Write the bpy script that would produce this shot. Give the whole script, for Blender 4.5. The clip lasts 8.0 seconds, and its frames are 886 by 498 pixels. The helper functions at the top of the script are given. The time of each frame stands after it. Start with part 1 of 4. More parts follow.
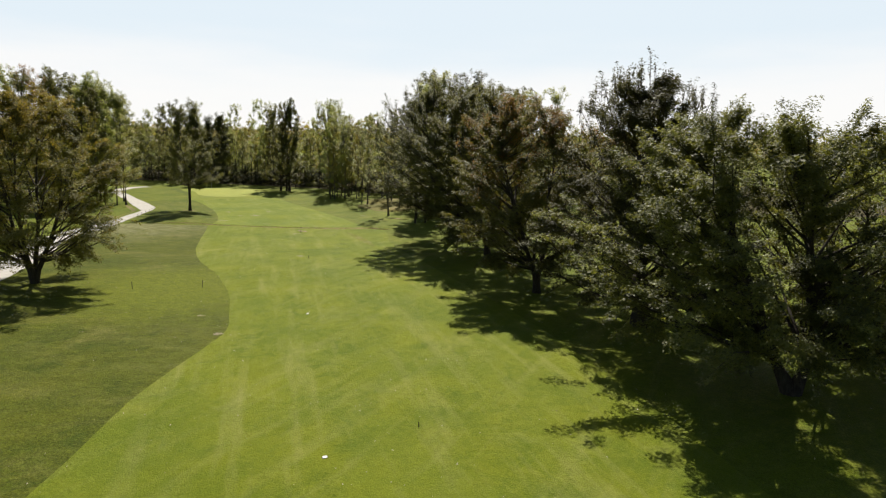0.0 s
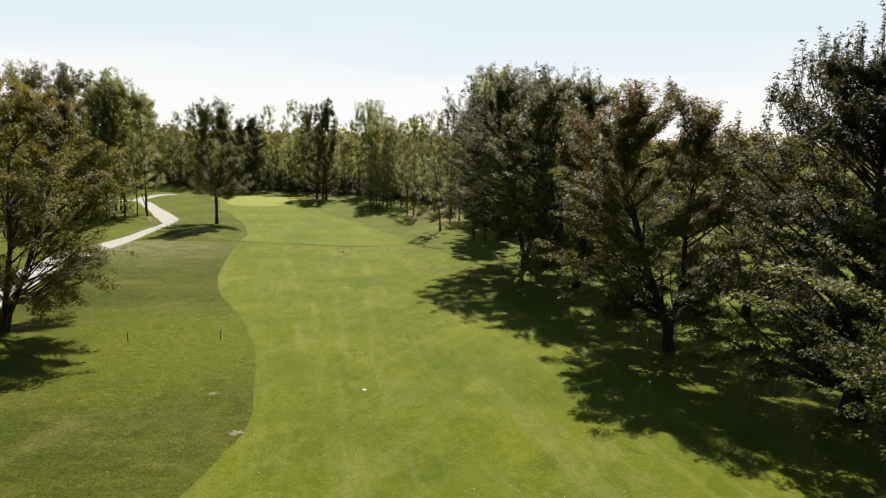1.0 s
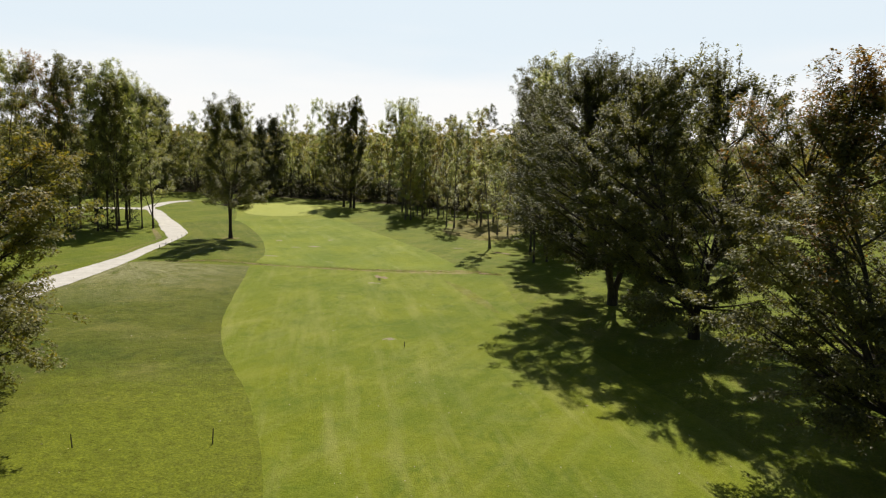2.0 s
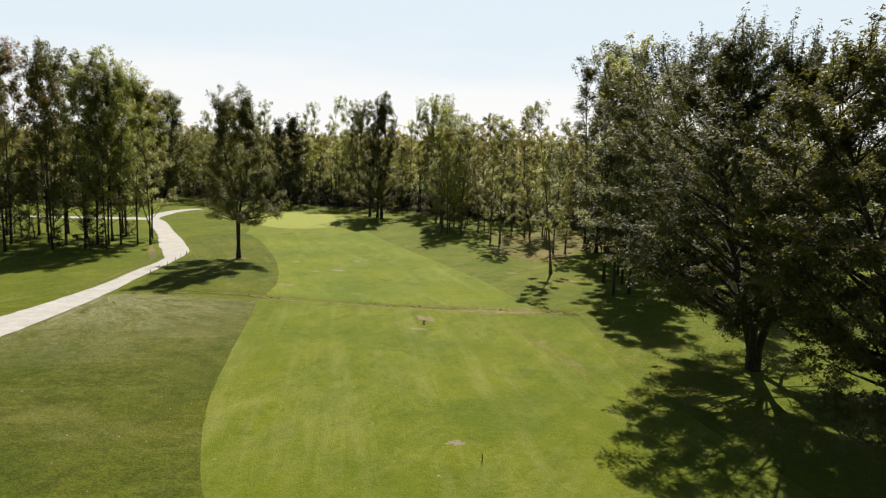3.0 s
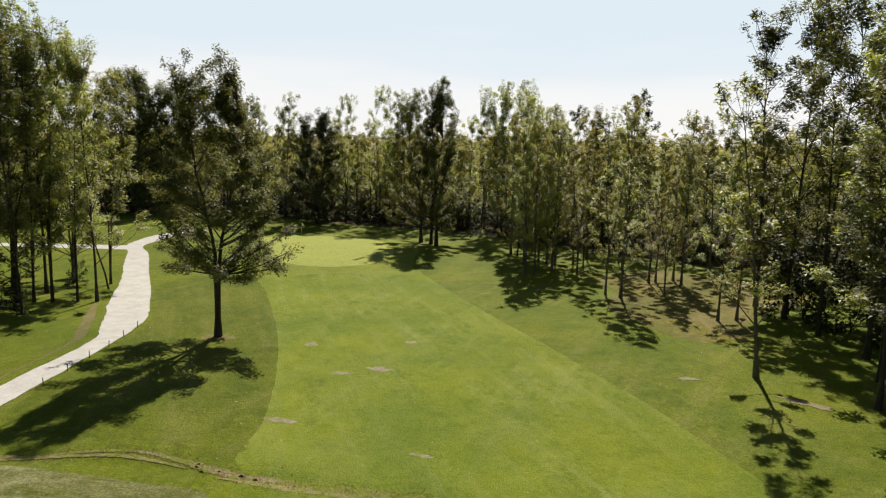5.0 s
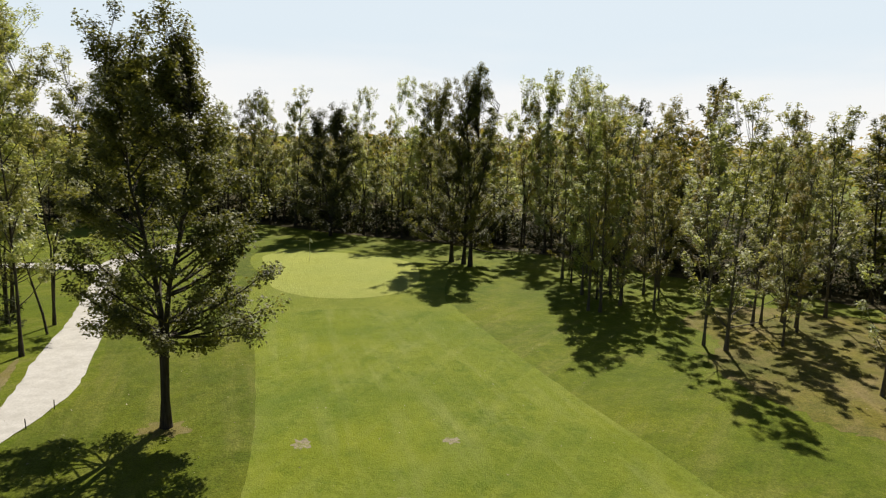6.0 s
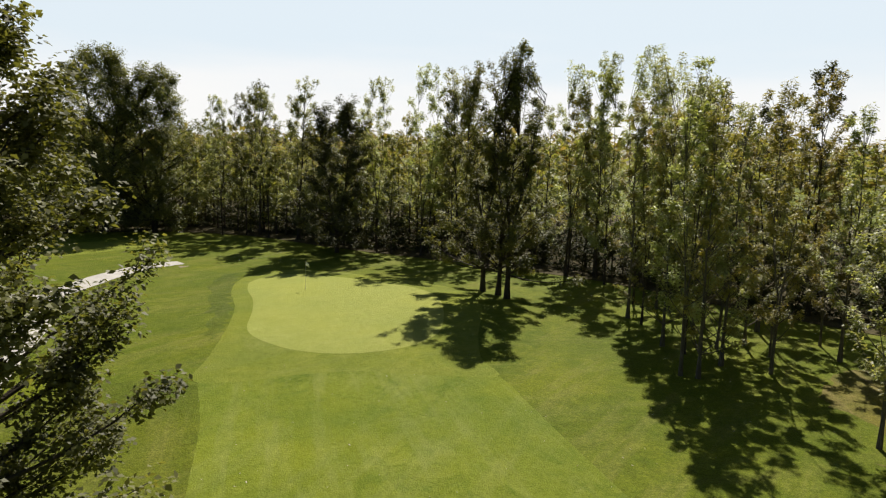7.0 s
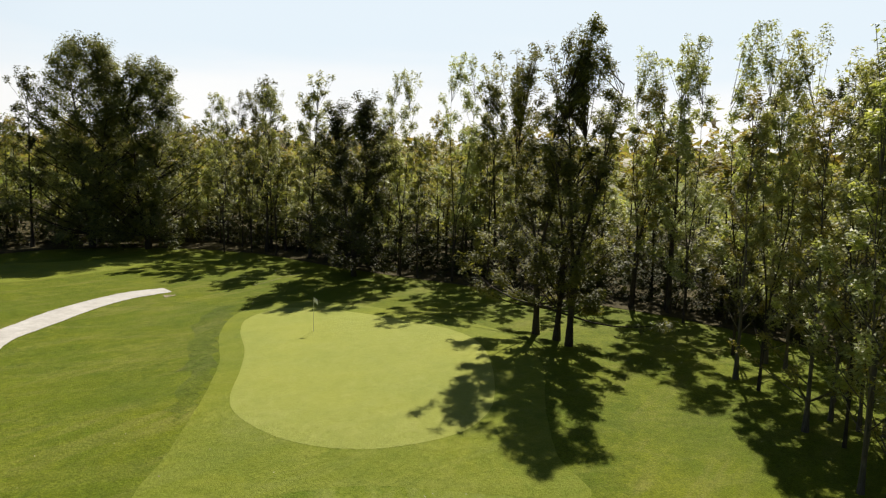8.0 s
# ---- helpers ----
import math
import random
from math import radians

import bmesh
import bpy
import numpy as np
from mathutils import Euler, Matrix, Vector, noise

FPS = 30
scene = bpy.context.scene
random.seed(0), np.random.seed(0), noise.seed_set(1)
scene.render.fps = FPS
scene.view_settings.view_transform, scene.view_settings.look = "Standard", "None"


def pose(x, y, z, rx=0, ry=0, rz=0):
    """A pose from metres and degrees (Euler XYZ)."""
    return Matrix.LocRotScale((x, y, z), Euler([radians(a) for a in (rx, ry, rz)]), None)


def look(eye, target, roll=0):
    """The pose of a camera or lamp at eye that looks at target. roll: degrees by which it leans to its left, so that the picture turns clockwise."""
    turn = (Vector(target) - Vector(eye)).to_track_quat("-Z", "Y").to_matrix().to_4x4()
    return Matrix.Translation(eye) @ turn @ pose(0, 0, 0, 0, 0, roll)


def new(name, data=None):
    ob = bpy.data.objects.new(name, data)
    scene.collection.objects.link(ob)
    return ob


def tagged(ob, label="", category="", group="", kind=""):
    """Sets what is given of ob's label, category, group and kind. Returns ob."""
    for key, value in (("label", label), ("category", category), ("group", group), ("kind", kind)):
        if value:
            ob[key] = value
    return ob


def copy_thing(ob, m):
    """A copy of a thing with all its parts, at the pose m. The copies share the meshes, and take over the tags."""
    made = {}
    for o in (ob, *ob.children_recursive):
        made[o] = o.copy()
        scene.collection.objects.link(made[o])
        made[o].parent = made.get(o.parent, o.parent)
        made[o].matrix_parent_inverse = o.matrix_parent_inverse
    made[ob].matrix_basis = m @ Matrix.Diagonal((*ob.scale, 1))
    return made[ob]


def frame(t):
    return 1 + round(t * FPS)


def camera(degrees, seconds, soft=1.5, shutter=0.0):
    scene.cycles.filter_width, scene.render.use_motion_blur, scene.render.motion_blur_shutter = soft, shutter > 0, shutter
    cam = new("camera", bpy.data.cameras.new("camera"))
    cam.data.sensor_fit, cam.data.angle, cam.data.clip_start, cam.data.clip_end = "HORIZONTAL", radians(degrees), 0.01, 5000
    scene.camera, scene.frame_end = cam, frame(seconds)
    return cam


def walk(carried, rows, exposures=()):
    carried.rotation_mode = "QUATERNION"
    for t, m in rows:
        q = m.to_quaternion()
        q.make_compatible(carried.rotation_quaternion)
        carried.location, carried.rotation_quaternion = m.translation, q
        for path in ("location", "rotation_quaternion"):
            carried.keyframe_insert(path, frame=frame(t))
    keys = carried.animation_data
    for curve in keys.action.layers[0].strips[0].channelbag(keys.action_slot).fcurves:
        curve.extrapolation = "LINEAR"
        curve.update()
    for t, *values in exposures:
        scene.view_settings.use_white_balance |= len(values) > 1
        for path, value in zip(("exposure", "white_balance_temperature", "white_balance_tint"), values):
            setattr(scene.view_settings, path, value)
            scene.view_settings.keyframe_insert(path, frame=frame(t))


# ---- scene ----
cam = camera(66.7, 8.0, 1.25)
ROWS = [
    (0.0, 0.251, 0.290, 12.025, 0.42, -8.94, -1.41),
    (0.5, -1.801, 7.244, 11.973, 1.82, -8.80, -1.36),
    (1.0, -3.837, 14.135, 11.947, 3.07, -8.68, -1.35),
    (1.5, -5.850, 20.931, 11.962, 4.06, -8.60, -1.42),
    (3.0, -12.100, 41.530, 11.917, 6.68, -8.34, -1.52),
    (3.5, -14.149, 48.460, 11.920, 7.55, -8.28, -1.48),
    (4.0, -16.059, 55.299, 12.015, 8.35, -8.27, -1.42),
    (4.5, -17.918, 62.075, 12.153, 9.13, -8.30, -1.39),
    (6.0, -23.815, 82.447, 12.289, 11.79, -8.29, -1.55),
    (6.5, -25.661, 89.330, 12.229, 12.63, -8.25, -1.65),
    (7.0, -27.679, 96.339, 12.205, 13.40, -8.13, -1.70),
    (7.5, -30.010, 102.967, 12.256, 14.13, -7.92, -1.71),
    (8.0, -32.131, 107.499, 12.274, 14.93, -7.75, -1.79),
]
EXPOSURE = 0.3
walk(
    cam,
    [
        (t, pose(x, y, z, 90 + pitch, roll, yaw))
        for t, x, y, z, yaw, pitch, roll in ROWS
    ],
    [(0.0, EXPOSURE), (3.0, EXPOSURE), (4.5, EXPOSURE - 0.05), (6.2, EXPOSURE - 0.05), (7.0, EXPOSURE - 0.02), (8.0, EXPOSURE + 0.04)],
)

# ---- sky and sun ----
SUN_ELEVATION = 47.0
SUN_WAY = Vector((0.0, 1.0, math.tan(radians(SUN_ELEVATION)) * 1.004))


def make_world():
    world = bpy.data.worlds.new("world")
    scene.world = world
    world.use_nodes = True
    nodes, links = world.node_tree.nodes, world.node_tree.links
    nodes.clear()
    sky = nodes.new("ShaderNodeTexSky")
    sky.sky_type = "NISHITA"
    sky.sun_disc = False
    sky.sun_elevation = radians(SUN_ELEVATION)
    sky.sun_rotation = 0.0
    sky.air_density, sky.dust_density, sky.ozone_density = 1.0, 0.6, 1.4
    # a thin, bright veil of cloud that thickens towards the horizon
    coord = nodes.new("ShaderNodeTexCoord")
    split = nodes.new("ShaderNodeSeparateXYZ")
    links.new(coord.outputs["Generated"], split.inputs[0])
    stretch = nodes.new("ShaderNodeMapping")
    stretch.inputs["Scale"].default_value = (1.5, 1.5, 9.0)
    links.new(coord.outputs["Generated"], stretch.inputs["Vector"])
    wisps = nodes.new("ShaderNodeTexNoise")
    wisps.inputs["Scale"].default_value = 1.6
    wisps.inputs["Detail"].default_value = 5.0
    links.new(stretch.outputs[0], wisps.inputs["Vector"])
    wave = nodes.new("ShaderNodeMath")
    wave.operation = "MULTIPLY_ADD"
    wave.inputs[1].default_value = 0.16
    links.new(wisps.outputs["Fac"], wave.inputs[0])
    links.new(split.outputs["Z"], wave.inputs[2])
    ramp = nodes.new("ShaderNodeMapRange")
    ramp.interpolation_type = "SMOOTHSTEP"
    ramp.inputs["From Min"].default_value = 0.3
    ramp.inputs["From Max"].default_value = 0.5
    ramp.inputs["To Min"].default_value = 0.9
    ramp.inputs["To Max"].default_value = 0.05
    links.new(wave.outputs[0], ramp.inputs["Value"])
    # the veil glows on the sun's side
    side = nodes.new("ShaderNodeMapRange")
    side.interpolation_type = "SMOOTHSTEP"
    side.inputs["From Min"].default_value = 0.1
    side.inputs["From Max"].default_value = 0.75
    links.new(split.outputs["Y"], side.inputs["Value"])
    veil = nodes.new("ShaderNodeMath")
    veil.operation = "MULTIPLY"
    links.new(ramp.outputs[0], veil.inputs[0])
    links.new(side.outputs[0], veil.inputs[1])
    mix = nodes.new("ShaderNodeMixRGB")
    tint = nodes.new("ShaderNodeMixRGB")
    tint.inputs["Color1"].default_value = (23.6, 23.4, 23.2, 1.0)
    tint.inputs["Color2"].default_value = (19.0, 21.2, 22.8, 1.0)
    height = nodes.new("ShaderNodeMapRange")
    height.interpolation_type = "SMOOTHSTEP"
    height.inputs["From Min"].default_value = 0.13
    height.inputs["From Max"].default_value = 0.25
    links.new(wave.outputs[0], height.inputs["Value"])
    links.new(height.outputs[0], tint.inputs["Fac"])
    links.new(tint.outputs[0], mix.inputs["Color2"])
    links.new(veil.outputs[0], mix.inputs["Fac"])
    links.new(sky.outputs[0], mix.inputs["Color1"])
    back = nodes.new("ShaderNodeBackground")
    back.inputs["Strength"].default_value = 0.036
    links.new(mix.outputs[0], back.inputs["Color"])
    out = nodes.new("ShaderNodeOutputWorld")
    links.new(back.outputs[0], out.inputs["Surface"])


make_world()
sun = bpy.data.lights.new("sun", "SUN")
sun.energy = 5.0
sun.angle = radians(0.53)
sun.color = (1.0, 0.925, 0.81)
sun_lamp = new("sun", sun)
sun_lamp.matrix_world = look(SUN_WAY * 100, (0, 0, 0))


# ---- materials ----
class Shader:
    """A small wrapper for building node materials."""

    def __init__(self, name):
        self.mat = bpy.data.materials.new(name)
        self.mat.use_nodes = True
        self.nodes, self.links = self.mat.node_tree.nodes, self.mat.node_tree.links
        self.nodes.clear()
        self.coord = self.nodes.new("ShaderNodeTexCoord")
        self.geo = self.nodes.new("ShaderNodeNewGeometry")

    def place(self, scale=(1, 1, 1), turn=0.0, world=True):
        vector = self.geo.outputs["Position"] if world else self.coord.outputs["Object"]
        for key, value in (("Rotation", (0, 0, radians(turn))), ("Scale", scale)):
            m = self.nodes.new("ShaderNodeMapping")
            m.inputs[key].default_value = value
            self.links.new(vector, m.inputs["Vector"])
            vector = m.outputs[0]
        return vector

    def noise(self, vector, scale, detail=3.0, rough=0.55, warp=0.0):
        n = self.nodes.new("ShaderNodeTexNoise")
        n.inputs["Scale"].default_value = scale
        n.inputs["Detail"].default_value = detail
        n.inputs["Roughness"].default_value = rough
        n.inputs["Distortion"].default_value = warp
        self.links.new(vector, n.inputs["Vector"])
        return n.outputs["Fac"]

    def span(self, value, low, high, a=0.0, b=1.0):
        m = self.nodes.new("ShaderNodeMapRange")
        for key, v in (("From Min", low), ("From Max", high), ("To Min", a), ("To Max", b)):
            m.inputs[key].default_value = v
        self.links.new(value, m.inputs["Value"])
        return m.outputs[0]

    def math(self, kind, a, b):
        m = self.nodes.new("ShaderNodeMath")
        m.operation = kind
        for slot, v in zip(m.inputs, (a, b)):
            if isinstance(v, (int, float)):
                slot.default_value = v
            else:
                self.links.new(v, slot)
        return m.outputs[0]

    def mix(self, fac, a, b, kind="MIX"):
        m = self.nodes.new("ShaderNodeMixRGB")
        m.blend_type = kind
        for slot, v in zip(m.inputs, (fac, a, b)):
            if isinstance(v, (int, float)):
                slot.default_value = v
            elif isinstance(v, tuple):
                slot.default_value = (*v, 1.0)
            else:
                self.links.new(v, slot)
        return m.outputs[0]

    def bump(self, height, strength, distance):
        b = self.nodes.new("ShaderNodeBump")
        b.inputs["Strength"].default_value = strength
        b.inputs["Distance"].default_value = distance
        self.links.new(height, b.inputs["Height"])
        return b.outputs[0]

    def surface(self, color, rough=0.8, normal=None, specular=0.5, metal=0.0, fuzz=0.0, fuzz_tint=(1, 1, 1)):
        p = self.nodes.new("ShaderNodeBsdfPrincipled")
        p.inputs["Sheen Weight"].default_value = fuzz
        p.inputs["Sheen Roughness"].default_value = 0.25
        p.inputs["Sheen Tint"].default_value = (*fuzz_tint, 1.0)
        for key, v in (("Base Color", color), ("Roughness", rough), ("Specular IOR Level", specular), ("Metallic", metal)):
            if isinstance(v, tuple):
                p.inputs[key].default_value = (*v, 1.0)
            elif isinstance(v, (int, float)):
                p.inputs[key].default_value = v
            else:
                self.links.new(v, p.inputs[key])
        if normal is not None:
            self.links.new(normal, p.inputs["Normal"])
        return p.outputs[0]

    def done(self, shader):
        out = self.nodes.new("ShaderNodeOutputMaterial")
        self.links.new(shader, out.inputs["Surface"])
        return self.mat


def leaf_material(name, dark, light, glow, rough=0.58, turning=None, amount=0.0, through_share=0.5, gloss=0.55):
    s = Shader(name)
    info = s.nodes.new("ShaderNodeObjectInfo")
    island = s.geo.outputs["Random Per Island"]
    patch = s.noise(s.place(), 0.45, 3.0)
    fac = s.math("ADD", s.math("MULTIPLY", island, 0.55), s.span(patch, 0.35, 0.65, -0.1, 0.55))
    color = s.mix(fac, dark, light)
    hue = s.nodes.new("ShaderNodeHueSaturation")
    s.links.new(s.span(info.outputs["Random"], 0, 1, 0.487, 0.512), hue.inputs["Hue"])
    s.links.new(s.span(info.outputs["Random"], 0, 1, 0.8, 1.2), hue.inputs["Value"])
    s.links.new(color, hue.inputs["Color"])
    color = hue.outputs[0]
    if turning:
        where = s.noise(s.place(), 0.28, 4.0, 0.7)
        split = s.nodes.new("ShaderNodeSeparateXYZ")
        s.links.new(s.geo.outputs["Position"], split.inputs[0])
        # the topmost leaves turn first
        where = s.math("ADD", where, s.span(split.outputs["Z"], 5.0, 15.0, -0.12, 0.12))
        pick = s.math("GREATER_THAN", s.math("ADD", where, s.math("MULTIPLY", island, 0.25)), 0.78 - amount)
        color = s.mix(s.math("MULTIPLY", pick, 0.8), color, turning)
    body = s.surface(color, rough, None, gloss)
    glass = s.nodes.new("ShaderNodeBsdfTranslucent")
    s.links.new(s.mix(1.0, color, glow, "MULTIPLY"), glass.inputs["Color"])
    both = s.nodes.new("ShaderNodeMixShader")
    both.inputs[0].default_value = through_share
    s.links.new(body, both.inputs[1])
    s.links.new(glass.outputs[0], both.inputs[2])
    return s.done(both.outputs[0])


def bark_material(name, dark, light):
    s = Shader(name)
    ridges = s.noise(s.place((14, 14, 1.6)), 1.0, 5.0, 0.65, 0.4)
    blotch = s.noise(s.place(), 0.9, 3.0)
    color = s.mix(s.span(ridges, 0.3, 0.7), dark, light)
    color = s.mix(s.span(blotch, 0.5, 0.75, 0, 0.4), color, (0.10, 0.11, 0.075))
    return s.done(s.surface(color, 0.9, s.bump(ridges, 0.7, 0.03), 0.2))


def turf_material(name, base, tip, dry, stripe=0.0, stripe_turn=0.0, stripe_width=2.2, dry_low=0.6, fine=1.0, mottle=0.5, patchy=1.0, streaky=1.0, fan=None, bright_patch=None):
    """Mown grass: blades as fine grain, tufts, blotches, wide patches, mower streaks and drier places."""
    s = Shader(name)
    p = s.place()

    def tone(r, g, b):
        return (base[0] * r, base[1] * g, base[2] * b)

    grain = s.noise(s.place((1, 0.55, 1)), 22.0 * fine, 4.0, 0.7)
    tuft = s.noise(p, 4.2 * fine, 4.0, 0.65)
    color = s.mix(s.span(tuft, 0.36, 0.64), base, tip)
    color = s.mix(s.span(grain, 0.35, 0.7, 0.0, mottle), color, tone(0.58, 0.62, 0.7))
    knot = s.noise(s.place((0.45, 1, 1)), 2.6 * fine, 5.0, 0.7, 0.5)
    color = s.mix(s.span(knot, 0.52, 0.68, 0.0, 0.7 * mottle), color, tone(0.55, 0.62, 0.7))
    color = s.mix(s.span(knot, 0.46, 0.32, 0.0, 0.6 * mottle), color, tone(1.35, 1.25, 2.2))
    # blotches a stride across: worn pale ones, lush dark ones
    blot = s.noise(s.place((1, 0.75, 1), turn=stripe_turn), 1.0, 6.0, 0.72, 0.8)
    color = s.mix(s.span(blot, 0.49, 0.62, 0.0, 0.85 * patchy), color, tone(1.34, 1.22, 1.9))
    lush = s.noise(s.place((1, 0.8, 1)), 0.75, 6.0, 0.7, 0.8)
    color = s.mix(s.span(lush, 0.49, 0.62, 0.0, 0.8 * patchy), color, tone(0.66, 0.76, 0.8))
    # wide patches, greener and yellower
    wilt = s.noise(s.place((1, 0.5, 1), turn=stripe_turn), 0.3, 5.0, 0.65, 0.6)
    color = s.mix(s.span(wilt, 0.47, 0.62, 0.0, 0.6 * min(patchy, 1)), color, tone(1.22, 1.16, 1.4))
    gold = s.noise(s.place((1, 0.7, 1)), 0.17, 5.0, 0.65)
    color = s.mix(s.span(gold, 0.47, 0.63, 0.0, 0.55 * min(patchy, 1)), color, tone(1.32, 1.18, 0.8))
    if stripe:
        lane = s.nodes.new("ShaderNodeTexWave")
        lane.inputs["Scale"].default_value = 1.0 / stripe_width
        lane.inputs["Distortion"].default_value = 2.5
        lane.inputs["Detail"].default_value = 3.0
        lane.inputs["Detail Scale"].default_value = 0.3
        s.links.new(s.place(turn=stripe_turn), lane.inputs["Vector"])
        color = s.mix(s.span(lane.outputs["Fac"], 0.2, 0.8, 0.0, stripe), color, tip)
    for turn, share in ((stripe_turn, 0.5), (stripe_turn + 38.0, 0.3)):
        streak = s.noise(s.place((1.0, 0.1, 1), turn=turn), 0.9, 5.0, 0.65)
        color = s.mix(s.span(streak, 0.5, 0.72, 0.0, share * patchy * streaky), color, dry)
    wide = s.noise(p, 0.22, 5.0, 0.66, 0.3)
    color = s.mix(s.span(wide, dry_low, dry_low + 0.2, 0.0, 0.55), color, dry)
    deep = s.noise(p, 0.14, 5.0, 0.65)
    color = s.mix(s.span(deep, 0.44, 0.64, 0.0, 0.55 * min(patchy, 1)), color, tone(0.66, 0.78, 0.9))
    if bright_patch:
        # a round stretch of brighter, yellower green with a ragged rim
        middle, reach, bright_tone = bright_patch
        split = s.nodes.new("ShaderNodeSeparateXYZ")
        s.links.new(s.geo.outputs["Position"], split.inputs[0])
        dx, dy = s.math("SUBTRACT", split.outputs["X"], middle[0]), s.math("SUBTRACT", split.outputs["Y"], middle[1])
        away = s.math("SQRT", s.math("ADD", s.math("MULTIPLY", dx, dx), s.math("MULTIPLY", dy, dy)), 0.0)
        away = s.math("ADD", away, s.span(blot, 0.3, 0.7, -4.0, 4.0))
        color = s.mix(s.math("MULTIPLY", s.span(away, reach, reach * 0.35), 0.75), color, s.mix(s.span(tuft, 0.36, 0.64), bright_tone, tuple(c * 1.3 for c in bright_tone)))
    if fan:
        # wheel tracks that fan out from one corner and wear off with the distance
        corner, reach, share = fan
        split = s.nodes.new("ShaderNodeSeparateXYZ")
        s.links.new(s.geo.outputs["Position"], split.inputs[0])
        dx, dy = s.math("SUBTRACT", split.outputs["X"], corner[0]), s.math("SUBTRACT", corner[1], split.outputs["Y"])
        away = s.math("SQRT", s.math("ADD", s.math("MULTIPLY", dx, dx), s.math("MULTIPLY", dy, dy)), 0.0)
        join = s.nodes.new("ShaderNodeCombineXYZ")
        s.links.new(s.math("MULTIPLY", s.math("ARCTAN2", dy, dx), 9.0), join.inputs["X"])
        s.links.new(s.math("MULTIPLY", away, 0.22), join.inputs["Y"])
        tracks = s.math("ADD", s.math("MULTIPLY", s.noise(join.outputs[0], 1.0, 6.0, 0.75, 0.6), 0.6), s.math("MULTIPLY", blot, 0.4))
        worn = s.math("MULTIPLY", s.span(tracks, 0.38, 0.62), s.span(away, reach, 2.0))
        color = s.mix(s.math("MULTIPLY", worn, share), color, (0.36, 0.335, 0.19))
    # single tufts, lighter and darker than their neighbours
    for size, low, high in ((15.0, 0.7, 1.3), (4.0, 0.88, 1.12)):
        speck = s.noise(s.place((1, 0.8, 1), turn=stripe_turn), size * fine ** 0.5, 3.0, 0.6)
        color = s.mix(mottle, color, s.span(speck, 0.36, 0.64, low, high), "MULTIPLY")
    height = s.math("ADD", s.math("ADD", s.math("MULTIPLY", tuft, 0.6), s.math("MULTIPLY", blot, 1.2)), grain)
    return s.done(s.surface(color, 0.72, s.bump(height, 1.0, 0.06), 0.05, 0.0, 0.06, (0.66, 0.72, 0.08)))


def soil_material(name, dark, light, scale=3.0, grit=0.04):
    s = Shader(name)
    p = s.place()
    lump = s.noise(p, scale, 5.0, 0.65)
    fine = s.noise(p, scale * 9, 4.0, 0.7)
    color = s.mix(s.span(lump, 0.3, 0.7), dark, light)
    color = s.mix(s.span(fine, 0.45, 0.75, 0, 0.5), color, tuple(c * 0.6 for c in dark))
    return s.done(s.surface(color, 0.95, s.bump(s.math("ADD", lump, fine), 0.6, grit), 0.15))


def plain_material(name, color, rough=0.6, spread=0.12):
    s = Shader(name)
    n = s.noise(s.place(world=False), 9.0, 4.0)
    tone = s.mix(s.span(n, 0.3, 0.7, 0, 1), tuple(c * (1 - spread) for c in color), tuple(min(1, c * (1 + spread)) for c in color))
    return s.done(s.surface(tone, rough, s.bump(n, 0.15, 0.01)))


M_LEAF = leaf_material("leaf_green", (0.052, 0.058, 0.018), (0.195, 0.2, 0.064), (2.1, 2.0, 0.8), through_share=0.35, gloss=0.42)
M_LEAF_AIRY = leaf_material("leaf_airy_green", (0.07, 0.08, 0.024), (0.25, 0.26, 0.085), (2.0, 1.9, 0.8), through_share=0.42, gloss=0.5)
M_LEAF_DARK = leaf_material("leaf_dark_green", (0.034, 0.038, 0.014), (0.128, 0.132, 0.046), (2.1, 2.0, 0.8), through_share=0.3, gloss=0.3)
M_LEAF_PALE = leaf_material("leaf_pale_green", (0.15, 0.17, 0.06), (0.42, 0.435, 0.18), (1.7, 1.65, 0.75), rough=0.52, through_share=0.45, gloss=0.8)
M_LEAF_YELLOW = leaf_material("leaf_yellow_green", (0.17, 0.165, 0.04), (0.38, 0.34, 0.1), (1.6, 1.5, 0.7), through_share=0.42)
M_LEAF_TURN = leaf_material("leaf_turning", (0.045, 0.049, 0.015), (0.18, 0.18, 0.054), (2.1, 1.9, 0.8), turning=(0.25, 0.13, 0.045), amount=0.03, through_share=0.36, gloss=0.38)
M_LEAF_GOLD = leaf_material("leaf_gold_green", (0.054, 0.058, 0.015), (0.21, 0.2, 0.052), (2.1, 1.95, 0.7), turning=(0.27, 0.21, 0.05), amount=0.07, through_share=0.36, gloss=0.3)
M_SCRUB = leaf_material("leaf_scrub", (0.115, 0.13, 0.04), (0.3, 0.3, 0.1), (1.7, 1.6, 0.75), turning=(0.24, 0.175, 0.06), amount=0.05)
# understorey leaves: the deep shade under the trees is put into this colour
M_UNDER_SHADE = leaf_material("leaf_understorey_shade", (0.025, 0.031, 0.012), (0.085, 0.095, 0.036), (1.6, 1.5, 0.8), rough=0.7, through_share=0.15, gloss=0.12)
M_BARK = bark_material("bark_brown", (0.026, 0.021, 0.016), (0.095, 0.077, 0.06))
M_BARK_GREY = bark_material("bark_grey", (0.06, 0.052, 0.042), (0.2, 0.175, 0.14))

